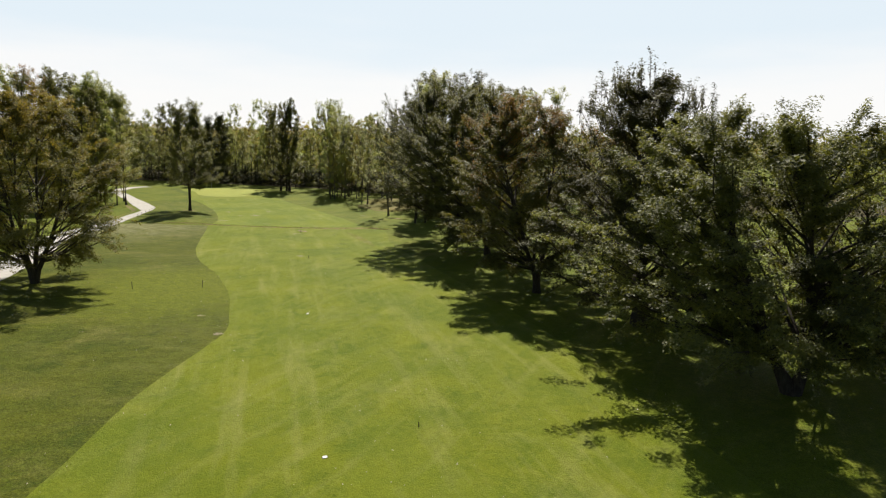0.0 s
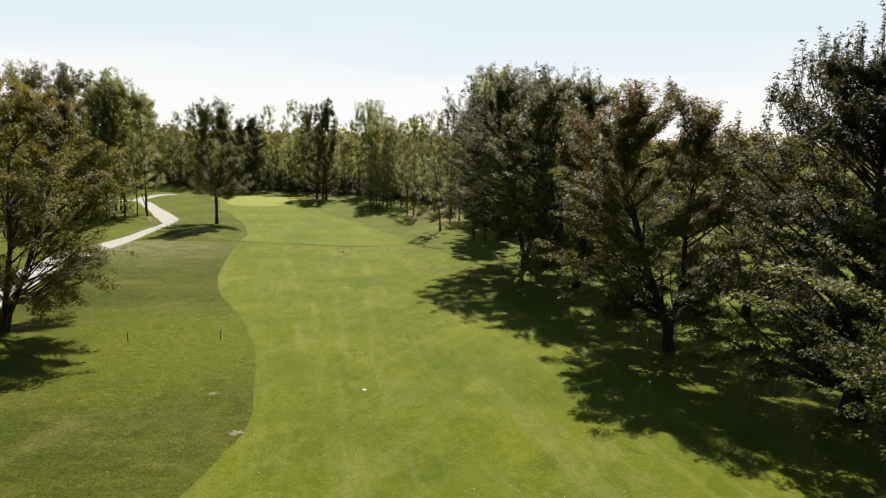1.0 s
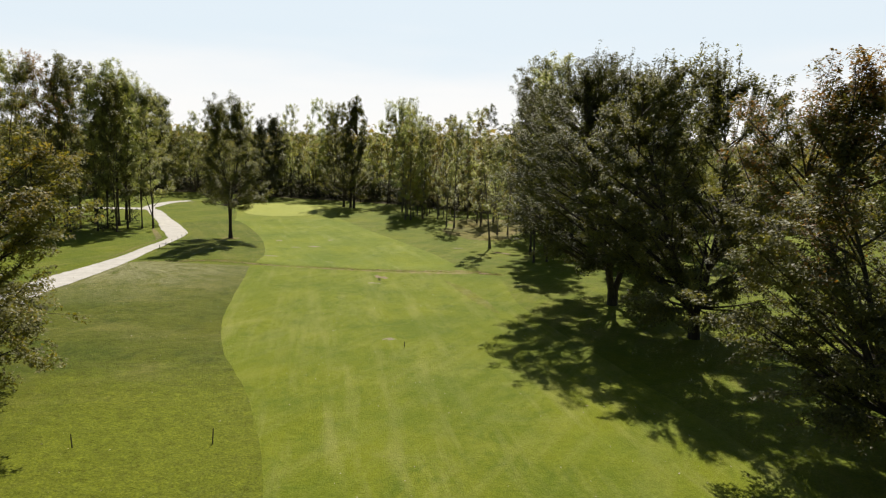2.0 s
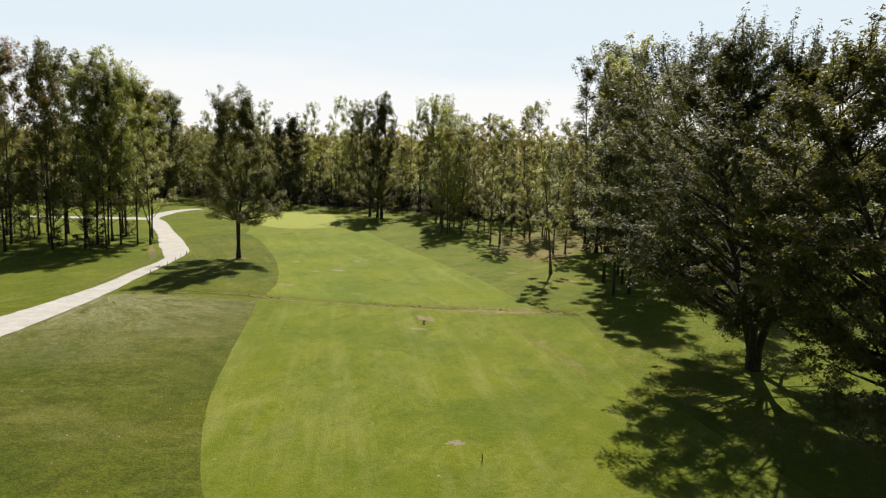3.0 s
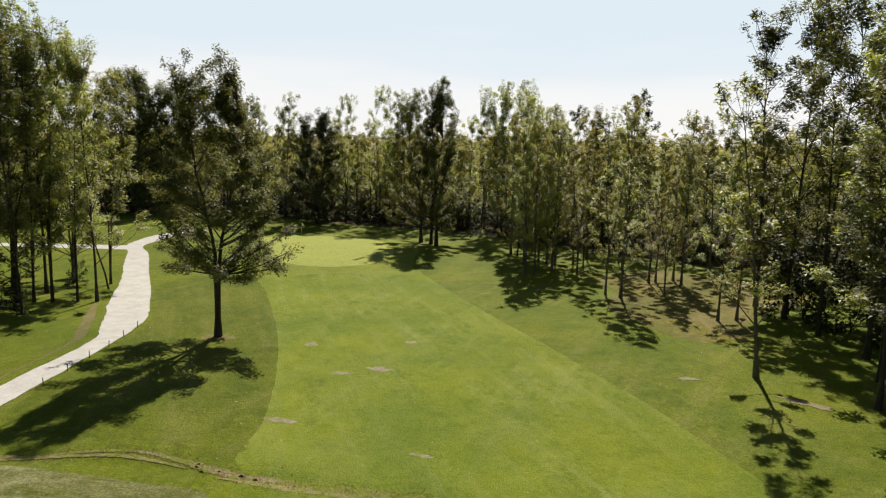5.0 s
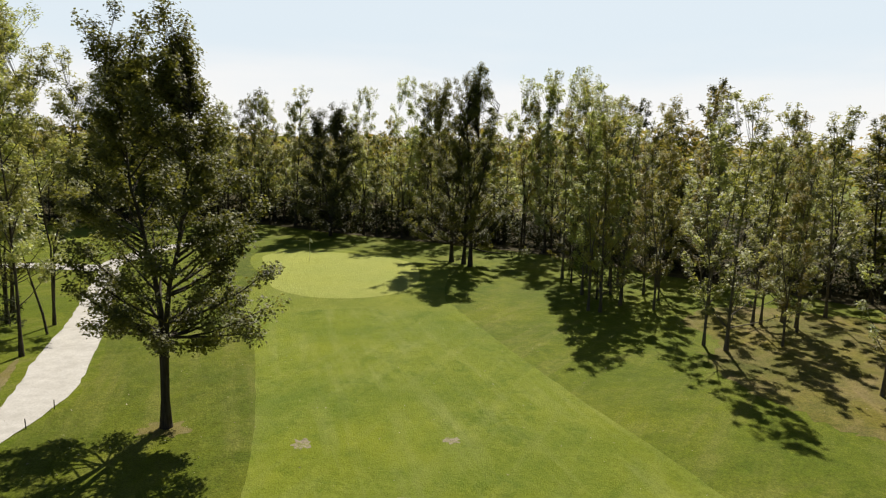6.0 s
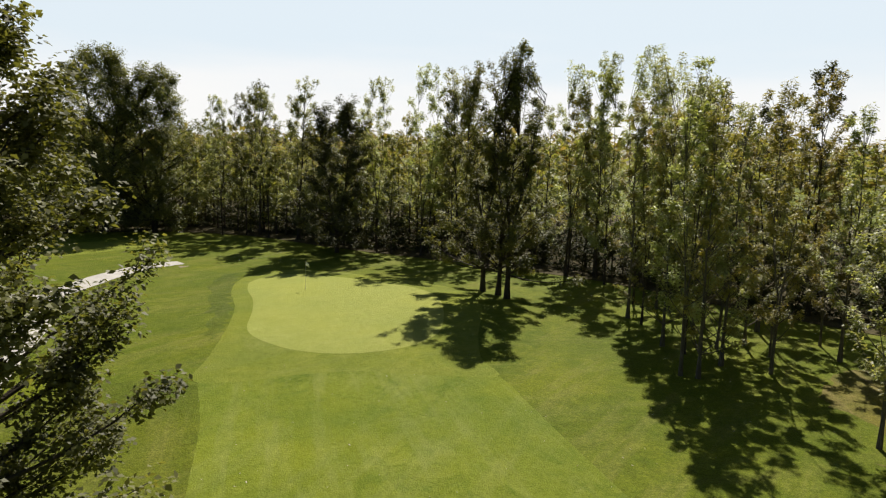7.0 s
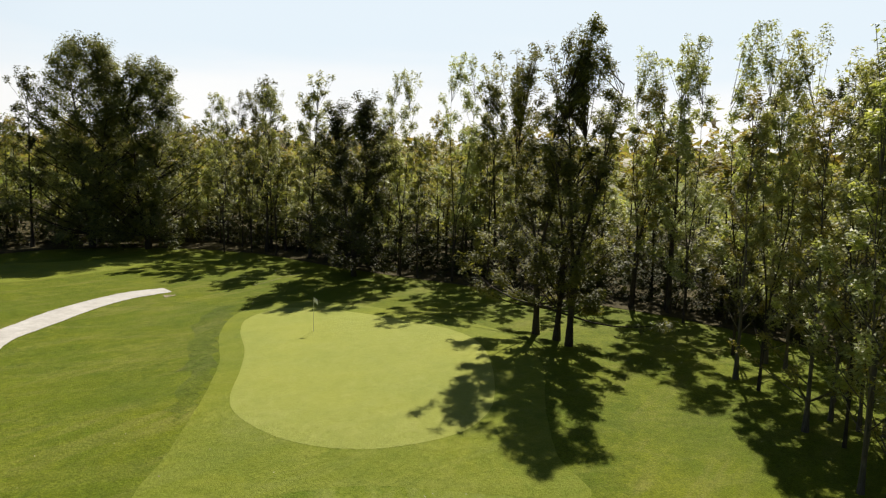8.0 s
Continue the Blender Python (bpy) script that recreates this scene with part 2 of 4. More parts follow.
M_ROUGH = turf_material("turf_rough", (0.126, 0.161, 0.01), (0.172, 0.2, 0.017), (0.255, 0.24, 0.07), dry_low=0.58, stripe_turn=20.0, fine=0.7, mottle=0.75, patchy=0.9)
M_ROUGH_DRY = turf_material("turf_rough_dry", (0.086, 0.104, 0.008), (0.14, 0.153, 0.013), (0.215, 0.2, 0.06), stripe_turn=75.0, dry_low=0.55, fine=0.6, mottle=0.95, patchy=1.25, streaky=0.5, fan=((-43.0, 88.4), 19.0, 0.85), bright_patch=((-21.0, 51.0), 12.0, (0.128, 0.15, 0.009)))
M_FAIRWAY = turf_material("turf_fairway", (0.157, 0.196, 0.013), (0.204, 0.238, 0.02), (0.315, 0.32, 0.1), stripe=0.06, stripe_turn=-15.0, dry_low=0.58, mottle=0.4)
M_FAIRWAY_FAR = turf_material("turf_fairway_far", (0.17, 0.215, 0.019), (0.214, 0.255, 0.028), (0.3, 0.325, 0.1), stripe=0.08, stripe_turn=-28.0, dry_low=0.6, mottle=0.4)
M_APRON = turf_material("turf_apron", (0.2, 0.238, 0.026), (0.248, 0.282, 0.038), (0.28, 0.3, 0.09), stripe=0.15, stripe_turn=35.0, stripe_width=1.4, fine=1.3, mottle=0.4, patchy=0.7)
M_GREEN = turf_material("turf_green", (0.345, 0.378, 0.08), (0.38, 0.41, 0.095), (0.41, 0.43, 0.13), stripe=0.12, stripe_turn=20.0, stripe_width=1.2, fine=1.8, mottle=0.2, patchy=0.3)
M_ROUGH_SIDE = turf_material("turf_rough_side", (0.11, 0.138, 0.01), (0.154, 0.174, 0.016), (0.23, 0.22, 0.06), dry_low=0.58, stripe_turn=-30.0, fine=0.7, mottle=0.8, patchy=1.0)
M_DEEP = turf_material("turf_deep", (0.098, 0.13, 0.012), (0.148, 0.178, 0.02), (0.2, 0.2, 0.06), fine=0.6, mottle=0.95, patchy=1.1)
M_PATH = soil_material("gravel_path", (0.46, 0.44, 0.40), (0.62, 0.60, 0.56), 1.2, 0.015)
M_PARCHED = turf_material("turf_parched", (0.15, 0.142, 0.024), (0.2, 0.185, 0.04), (0.29, 0.215, 0.11), dry_low=0.5, fine=0.6, mottle=0.8, patchy=1.2)
M_TRACK = turf_material("turf_track", (0.165, 0.185, 0.018), (0.22, 0.225, 0.035), (0.36, 0.31, 0.14), stripe_turn=-25.0, dry_low=0.5, mottle=0.6, patchy=1.3)
M_WORN = turf_material("turf_worn", (0.17, 0.155, 0.05), (0.22, 0.2, 0.07), (0.28, 0.23, 0.11), dry_low=0.4, mottle=0.6)


def bank_material(name, dark, light, cover, low, scale=0.9):
    """Broken earth with grass growing over it."""
    s = Shader(name)
    p = s.place()
    lump = s.noise(p, 3.5, 5.0, 0.7)
    fine = s.noise(s.place((1, 2.2, 1)), 9.0, 4.0, 0.7)
    grass = s.noise(s.place((0.7, 1.3, 1)), scale, 6.0, 0.75)
    color = s.mix(s.span(lump, 0.3, 0.7), dark, light)
    color = s.mix(s.span(fine, 0.52, 0.72, 0.0, 0.6), color, tuple(c * 0.4 for c in dark))
    color = s.mix(s.span(grass, low, low + 0.12, 0.0, 0.92), color, s.mix(s.span(lump, 0.35, 0.65), cover, tuple(c * 1.35 for c in cover)))
    return s.done(s.surface(color, 0.95, s.bump(s.math("ADD", lump, fine), 0.9, 0.08), 0.1))


M_BANK = bank_material("grassy_bank", (0.2, 0.165, 0.075), (0.36, 0.31, 0.16), (0.165, 0.19, 0.024), 0.43)
M_STRAW = bank_material("straw_turf", (0.23, 0.19, 0.08), (0.38, 0.32, 0.16), (0.165, 0.19, 0.024), 0.455, 2.2)
M_SAND = bank_material("sandy_divot", (0.27, 0.235, 0.15), (0.42, 0.36, 0.27), (0.19, 0.215, 0.04), 0.5, 2.6)
M_DIRT = bank_material("bare_earth", (0.24, 0.18, 0.11), (0.4, 0.32, 0.21), (0.17, 0.19, 0.035), 0.56, 2.2)
M_LITTER = soil_material("forest_floor", (0.05, 0.042, 0.02), (0.12, 0.10, 0.045), 1.5, 0.06)
M_CLOD = soil_material("dark_clods", (0.04, 0.03, 0.018), (0.1, 0.075, 0.045), 6.0)
M_BLADE = leaf_material("dry_blades", (0.15, 0.16, 0.03), (0.36, 0.31, 0.14), (1.2, 1.1, 0.8), through_share=0.35)
M_WHITE = plain_material("white_cloth", (0.8, 0.8, 0.78), 0.7)
M_POLE = plain_material("painted_pole", (0.75, 0.74, 0.68), 0.4)
M_STAKE = plain_material("weathered_stake", (0.06, 0.05, 0.04), 0.85)
M_HOLE = plain_material("dark_liner", (0.02, 0.02, 0.02), 0.8)
M_FLECK = leaf_material("fallen_leaf", (0.3, 0.25, 0.14), (0.62, 0.58, 0.46), (1.0, 0.95, 0.8), through_share=0.2)


# ---- mesh helpers ----
def mesh_of(name, verts, quads, material, smooth=False):
    """A mesh from arrays of vertices and four-cornered faces."""
    verts, quads = np.asarray(verts, np.float32), np.asarray(quads, np.int32)
    me = bpy.data.meshes.new(name)
    me.vertices.add(len(verts))
    me.vertices.foreach_set("co", verts.ravel())
    me.loops.add(quads.size)
    me.loops.foreach_set("vertex_index", quads.ravel())
    me.polygons.add(len(quads))
    me.polygons.foreach_set("loop_start", np.arange(0, quads.size, quads.shape[1], dtype=np.int32))
    if smooth:
        me.polygons.foreach_set("use_smooth", np.ones(len(quads), bool))
    me.update(calc_edges=True)
    me.materials.append(material)
    return me


def joined(pieces):
    """Several (verts, quads) as one."""
    verts, quads, start = [], [], 0
    for v, q in pieces:
        verts.append(v)
        quads.append(q + start)
        start += len(v)
    return np.concatenate(verts), np.concatenate(quads)


def part(name, mesh, parent, label=""):
    ob = new(name, mesh)
    ob.parent = parent
    return tagged(ob, label)


def thing(name, label, category, place, group="", kind=""):
    ob = new(name)
    ob.matrix_basis = place
    ob.empty_display_size = 0.3
    return tagged(ob, label, category, group, kind)


def tube(points, radii, sides=6):
    """A tapered tube along points."""
    points, radii = np.asarray(points, float), np.asarray(radii, float)
    along = np.gradient(points, axis=0)
    along /= np.linalg.norm(along, axis=1)[:, None] + 1e-9
    ref = np.where(np.abs(along[:, 2:3]) < 0.9, np.array([[0, 0, 1.0]]), np.array([[1.0, 0, 0]]))
    a = np.cross(along, ref)
    a /= np.linalg.norm(a, axis=1)[:, None] + 1e-9
    b = np.cross(along, a)
    ang = np.arange(sides) * 2 * np.pi / sides
    ring = a[:, None] * np.cos(ang)[None, :, None] + b[:, None] * np.sin(ang)[None, :, None]
    verts = (points[:, None] + ring * radii[:, None, None]).reshape(-1, 3)
    i, j = np.meshgrid(np.arange(len(points) - 1), np.arange(sides), indexing="ij")
    k = (j + 1) % sides
    quads = np.stack([i * sides + j, i * sides + k, (i + 1) * sides + k, (i + 1) * sides + j], -1).reshape(-1, 4)
    return verts, quads


def leaves(rng, centres, size, droop=0.25, wide=0.68, folded=False, out=None):
    """Leaves, one at each centre, facing mostly up and out; folded along the rib for trees seen close by."""
    n = len(centres)
    up = rng.normal(size=(n, 3)) * 0.45 + np.array([0, 0, 0.9])
    if out is not None:
        up += out * 0.55
    up /= np.linalg.norm(up, axis=1)[:, None]
    way = rng.normal(size=(n, 3))
    way[:, 2] -= droop * 2
    way -= up * np.sum(way * up, axis=1)[:, None]
    way /= np.linalg.norm(way, axis=1)[:, None] + 1e-9
    side = np.cross(way, up)
    length = size * rng.uniform(0.6, 1.35, (n, 1))
    half = length * wide * 0.5 * rng.uniform(0.8, 1.2, (n, 1))
    if folded:
        verts = np.empty((n, 4, 3))
        verts[:, 0] = centres
        verts[:, 1] = centres + way * length * 0.45 + side * half + up * half * 0.35
        verts[:, 2] = centres + way * length
        verts[:, 3] = centres + way * length * 0.45 - side * half + up * half * 0.35
        return verts.reshape(-1, 3), np.arange(n * 4).reshape(-1, 4)
    verts = np.empty((n, 3, 3))
    verts[:, 0] = centres + side * half
    verts[:, 1] = centres + way * length
    verts[:, 2] = centres - side * half * rng.uniform(0.3, 1.0, (n, 1)) + way * length * rng.uniform(-0.2, 0.3, (n, 1))
    return verts.reshape(-1, 3), np.arange(n * 3).reshape(-1, 3)


# ---- trees ----
def profile_of(kind, u):
    """How wide a crown is, from its foot (0) to its tip (1)."""
    if kind == "round":
        return np.sqrt(np.clip(1 - ((u - 0.42) / 0.62) ** 2, 0.01, 1))
    if kind == "egg":
        return np.clip(np.sin(np.pi * np.clip(u * 0.86 + 0.14, 0, 1)) ** 0.7, 0.05, 1)
    if kind == "slim":
        return np.clip((0.66 + 0.34 * np.sin(np.pi * np.minimum(1, u * 1.5 + 0.2))) * (1 - u ** 2.5 * 0.62), 0.08, 1)
    return np.clip(np.minimum(1.05 - 0.72 * u, 0.62 + 3 * u), 0.2, 1)


def grow(seed, height, foot, radius, shape, boughs, per_bough, per_clump, leaf, girth, stems=1, clump_size=1.0, fork=1.6, shoots=0, lean=(0.0, 0.0), squash=0.55, folded=False, twigs=True, tufted=None):
    """A tree standing at the origin, as arrays: its stems, its boughs with their twigs, and its leaves."""
    rng = np.random.default_rng(seed)
    crown = height - foot
    lobes = rng.uniform(0, 2 * np.pi, 4)
    lean = np.array(lean, float)
    # stems
    paths = []
    for k in range(stems):
        a = 2 * np.pi * k / stems + rng.uniform(-0.4, 0.4)
        out = 0.0 if stems == 1 else radius * rng.uniform(0.22, 0.38)
        reach = height * (0.93 if stems == 1 else rng.uniform(0.7, 0.86))
        z = np.linspace(0, 1, 12)
        wob = np.cumsum(rng.normal(0, 0.022 * radius, (12, 2)), 0) * z[:, None]
        start = fork / reach
        spread = np.clip((z - start) / (1 - start), 0, 1) ** 0.7 * out
        base = 0.0 if stems == 1 else girth * 0.45 * np.minimum(1, z / max(start, 0.02))
        x = np.cos(a) * (spread + base) + wob[:, 0] + lean[0] * (0.3 * z + 0.7 * z ** 1.5)
        y = np.sin(a) * (spread + base) + wob[:, 1] + lean[1] * (0.3 * z + 0.7 * z ** 1.5)
        paths.append(np.stack([x, y, z * reach], 1))
    stem_r = girth if stems == 1 else girth * 0.72
    trunk = []
    for path in paths:
        z = path[:, 2] / path[-1, 2]
        radii = stem_r * (1 - 0.9 * z ** 0.85) * (1 + 0.55 * np.exp(-path[:, 2] / 0.35))
        trunk.append(tube(np.vstack([path[0] - (0, 0, 0.25), path]), np.concatenate([[radii[0] * 1.1], radii]), 9 if girth > 0.1 else 4))
    # boughs: flat fans on broad crowns, rising tufts on slim ones
    limbs, centres, sizes, ways = [], [], [], []
    total = boughs + shoots
    slim = shape in ("slim", "cone")
    tufted = slim if tufted is None else tufted
    for b in range(total):
        if b < boughs:
            u = (b + rng.uniform(0.1, 0.9)) / boughs
            u = u ** 0.85
            a = b * 2.39996 + rng.uniform(-0.5, 0.5)
            bulge = 0.92 + 0.15 * math.sin(2 * a + lobes[0] + 3 * u) + 0.12 * math.sin(3 * a + lobes[1] - 7 * u)
            r = radius * profile_of(shape, u) * bulge * (rng.uniform(0.5, 1.15) if slim else rng.uniform(0.8, 1.06))
            if slim:
                r *= 0.85 + 0.3 * math.sin(8 * u + lobes[2]) + 0.2 * math.sin(17 * u + lobes[3]) if shape == "slim" else 0.95 + 0.16 * math.sin(9 * u + lobes[2])
                if math.sin(3 * a + 11 * u + lobes[1]) < (-0.72 if shape == "slim" else -0.8):
                    continue
            elif u > 0.72:
                r *= rng.uniform(0.05, 1.0) ** 0.55
            elif rng.uniform() < 0.3:
                r *= rng.uniform(0.3, 0.75)
            end = np.array([r * math.cos(a) + lean[0] * (0.3 + 0.7 * u), r * math.sin(a) + lean[1] * (0.3 + 0.7 * u), foot + crown * (0.04 + 0.93 * u)])
            scale = 1.0
        else:
            a, r = rng.uniform(0, 2 * np.pi), radius * (rng.uniform(0.0, 0.5) if slim else 0.86 * math.sqrt(rng.uniform()))
            top = height - 0.5 * r * r / radius if slim else foot + crown * (0.40 + 0.60 * math.sqrt(1 - (r / radius) ** 2))
            end = np.array([r * math.cos(a) + lean[0], r * math.sin(a) + lean[1], top + rng.uniform(-0.1, 0.9)])
            scale = 0.8 if slim else 0.42
        path = paths[int(np.argmin([np.linalg.norm(p[-1, :2] - end[:2]) for p in paths]))]
        r = np.linalg.norm(end[:2] - path[-1, :2] * min(1, end[2] / height))
        z0 = end[2] - ((0.8 if shape == "slim" else 0.3 if slim else 0.45) + 0.5 * rng.uniform()) * r - 0.4 if b < boughs else end[2] - crown * 0.2
        z0 = min(max(z0, foot * (1.2 if shape == "cone" else 0.8), min(fork, 2.0) if stems > 1 else 0.8), path[-1, 2] - 0.1, max(end[2] - 0.1, 0.5))
        s = np.array([np.interp(z0, path[:, 2], path[:, 0]), np.interp(z0, path[:, 2], path[:, 1]), z0])
        if b >= boughs and not slim:
            s = np.array([s[0] + 0.8 * (end[0] - s[0]), s[1] + 0.8 * (end[1] - s[1]), end[2] - 1.9])
        length = np.linalg.norm(end - s)
        mid = s * 0.5 + end * 0.5 + np.array([0, 0, -0.1 * length if end[2] < foot + 0.4 * crown else -0.03 * length]) + rng.normal(0, 0.05 * length, 3)
        joints, sides = (5, 4) if boughs > 60 else (4, 3)
        w = np.linspace(0, 1, joints)[:, None]
        bough = (1 - w) ** 2 * s + 2 * w * (1 - w) * mid + w ** 2 * end
        thick = (0.5 if b >= boughs else 1.0) * min(0.42 * stem_r * (1 - 0.55 * z0 / height), 0.02 + 0.014 * length)
        pieces = [tube(bough, np.linspace(thick, 0.012, joints), sides)]
        ahead = end - s
        across = np.array([-ahead[1], ahead[0], 0.0]) / (math.hypot(ahead[0], ahead[1]) + 1e-6)
        for k in range(per_bough if b < boughs else max(2, per_bough // 2)):
            t = rng.uniform(0.5 if shape == "slim" else 0.3, 1.0) ** 0.8
            p = (1 - t) ** 2 * s + 2 * t * (1 - t) * mid + t * t * end
            size = scale * clump_size * rng.uniform(0.55, 1.35) * (0.75 + 0.25 * min(1, radius * profile_of(shape, 0.5) / 3))
            way = ahead / (length + 1e-6) + across * rng.normal(0, 0.8) + rng.normal(0, 0.28, 3)
            way[2] += 0.45 if slim else 1.5 * (u - 0.42)
            if b >= boughs:
                p = p if slim else end - (0, 0, rng.uniform(0, 1.3))
                way = np.array([0, 0, 1.0]) + rng.normal(0, 0.22, 3)
            way /= np.linalg.norm(way) + 1e-6
            c = end.copy() if k == 0 else p + way * (size * 0.4 + rng.uniform() * length * (0.14 if slim else 0.24))
            c[2] = max(c[2], 0.5)
            if twigs:
                pieces.append(tube([p, c], [0.015, 0.006], 3))
            centres.append(c)
            sizes.append(size)
            ways.append(way)
        limbs.append(joined(pieces))
    centres, size = np.array(centres), np.array(sizes)
    counts = np.maximum(4, (per_clump * (size / clump_size) ** 1.7).astype(int))
    which = np.repeat(np.arange(len(centres)), counts)
    # each clump is a flat, drooping spray of leaves along its twig; shoots are upright spikes
    way, n = np.array(ways), len(which)
    side = np.cross(way, np.array([0.03, 0.02, 1.0]))
    side /= np.linalg.norm(side, axis=1)[:, None] + 1e-9
    over = np.cross(side, way)
    spike = (size < (0.0 if slim else 0.55) * clump_size)[which]
    ball = rng.normal(size=(n, 3))
    ball *= rng.uniform(0, 1, (n, 1)) ** 0.42 / np.linalg.norm(ball, axis=1)[:, None]
    # half length, half width and half thickness of a spray
    form = np.array((0.9, 0.85, 0.55) if tufted else (1.1, 0.85, 0.55 * squash))
    run, wide, deep = (ball * form).T
    run = np.where(spike, rng.uniform(-1.3, 1.3, n) / clump_size, run)
    wide = np.where(spike, ball[:, 1] * 0.5, wide * (1 - 0.35 * np.clip(run, 0, 1)))
    deep = np.where(spike, ball[:, 2] * 0.5, deep)
    big = size[which][:, None]
    at = centres[which] + big * (way[which] * run[:, None] + side[which] * wide[:, None] + over[which] * deep[:, None])
    at[:, 2] -= big[:, 0] * np.where(spike, 0.0, 0.09 * (run + 1) ** 2 + 0.25 * wide ** 2)
    away = side[which] * np.sign(wide)[:, None] * 0.5 + way[which] * 0.5
    at[:, 2] = np.maximum(at[:, 2], 0.12)
    return joined(trunk), limbs, leaves(rng, at, leaf, folded=folded, out=away)


def plant(name, label, category, place, grown, leaf_mat, bark, group="", apart=True):
    """Set up a grown tree. apart: its boughs are parts of their own, else one part."""
    (tv, tq), limbs, (lv, lq) = grown
    tree = thing(name, label, category, place, group)
    trunk = part("trunk", mesh_of("trunk", tv, tq, bark, True), tree)
    if not apart:
        v, q = joined(limbs)
        tagged(part("branchwork", mesh_of("branchwork", v, q, bark, True), tree), kind="stuff")
    for v, q in limbs if apart else ():
        part("limb", mesh_of("limb", v, q, bark, True), trunk)
    part("crown", mesh_of("crown", lv, lq, leaf_mat), tree)
    return tree


# ---- ground ----
def bumps(x, y):
    return 0.10 * np.sin(x * 0.11 + 1.0) * np.sin(y * 0.083) + 0.06 * np.sin(x * 0.23 + y * 0.17)


GREEN_MID = (-45.5, 142.0)


def rise(x, y):
    """The height of the ground."""
    x, y = np.asarray(x, float), np.asarray(y, float)
    near = np.exp(-(((x + 25) / 90) ** 2 + ((y - 90) / 110) ** 2))
    z = 0.42 + bumps(x, y) * near
    mound = np.exp(-((((x - GREEN_MID[0]) / 13.5) ** 2 + ((y - GREEN_MID[1]) / 13.5) ** 2) ** 2))
    z = z + 0.42 * mound
    # the shallow ditch across the hole
    line = 89.9 + 0.25 * np.sin(x * 0.35)
    reach = (0.5 + 0.5 * np.tanh(x + 41.5)) * (0.5 - 0.5 * np.tanh((x + 2) * 0.4))
    z = z - 0.05 * np.exp(-(((y - line) / 0.5) ** 2)) * reach
    z = z + 0.06 * np.exp(-(((y - line - 2.0) / 1.3) ** 2)) * reach
    return z


DITCH = (87.2, 92.8)


def sheet_lines(low, high, step, far):
    inner = np.arange(low, high + 0.01, step)
    if low < DITCH[0] < high and step < 1 and low > -50:
        fine = np.arange(DITCH[0], DITCH[1] + 0.01, 0.2)
        inner = np.unique(np.round(np.concatenate([inner, fine]), 3))
    outer = np.geomspace(step * 2, far, 16)
    return np.concatenate([low - outer[::-1], inner, high + outer])


STEP = 0.8


def make_ground():
    xs, ys = sheet_lines(-112, 48, STEP, 2500), sheet_lines(-20, 190, STEP, 3500)
    gx, gy = np.meshgrid(xs, ys)
    verts = np.stack([gx, gy, rise(gx, gy)], -1).reshape(-1, 3)
    n = len(xs)
    i, j = np.meshgrid(np.arange(len(ys) - 1), np.arange(n - 1), indexing="ij")
    quads = np.stack([i * n + j, i * n + j + 1, (i + 1) * n + j + 1, (i + 1) * n + j], -1).reshape(-1, 4)
    ground = new("ground", mesh_of("ground", verts, quads, M_ROUGH, True))
    tagged(ground, "mown rough grass in green and straw tones", "grass", kind="structure")


def smooth_loop(points, steps=8, closed=True):
    """A Catmull-Rom curve through points."""
    pts = [Vector(p) for p in points]
    n, out = len(pts), []
    for i in range(n if closed else n - 1):
        if closed:
            a, b, c, d = (pts[(i + k) % n] for k in (-1, 0, 1, 2))
        else:
            a, b, c, d = pts[max(i - 1, 0)], pts[i], pts[i + 1], pts[min(i + 2, n - 1)]
        for k in range(steps):
            t = k / steps
            out.append(0.5 * ((2 * b) + (c - a) * t + (2 * a - 5 * b + 4 * c - d) * t * t + (3 * b - a - 3 * c + d) * t ** 3))
    if not closed:
        out.append(pts[-1])
    return out


def region(name, label, category, outline, material, lift, jag=0.0, step=STEP, sharp=False, kind="structure"):
    """A patch of ground cover that follows the ground inside a smooth outline."""
    from mathutils.geometry import delaunay_2d_cdt

    rng = random.Random(name)
    loop = [Vector(p) for p in outline] if sharp else smooth_loop(outline)
    if jag:
        loop = [p + Vector((rng.gauss(0, jag), rng.gauss(0, jag))) for p in loop]
    xs, ys = [p.x for p in loop], [p.y for p in loop]
    grid = [
        Vector((x, y))
        for x in np.arange(math.floor(min(xs) / step) * step, max(xs), step)
        for y in np.arange(math.floor(min(ys) / step) * step, max(ys), step)
    ]
    if step == STEP and max(ys) > DITCH[0] and min(ys) < DITCH[1]:
        grid += [Vector((x, y)) for x in np.arange(math.floor(min(xs) / step) * step, max(xs), step) for y in np.arange(DITCH[0], DITCH[1] + 0.01, 0.2) if abs(y / 0.8 - round(y / 0.8)) > 0.01]
    n = len(loop)
    edges = [(i, (i + 1) % n) for i in range(n)]
    verts, _, faces, *_ = delaunay_2d_cdt(loop + grid, edges, [], 1, 0.0005)
    vx, vy = np.array([v.x for v in verts]), np.array([v.y for v in verts])
    z = rise(vx, vy) + lift
    z[:n] -= min(lift * 0.5, 0.005)
    me = bpy.data.meshes.new(name)
    me.from_pydata(list(zip(vx, vy, z)), [], [f for f in faces])
    me.update()
    me.materials.append(material)
    me.polygons.foreach_set("use_smooth", np.ones(len(me.polygons), bool))
    ob = new(name, me)
    return tagged(ob, label, category, kind=kind)


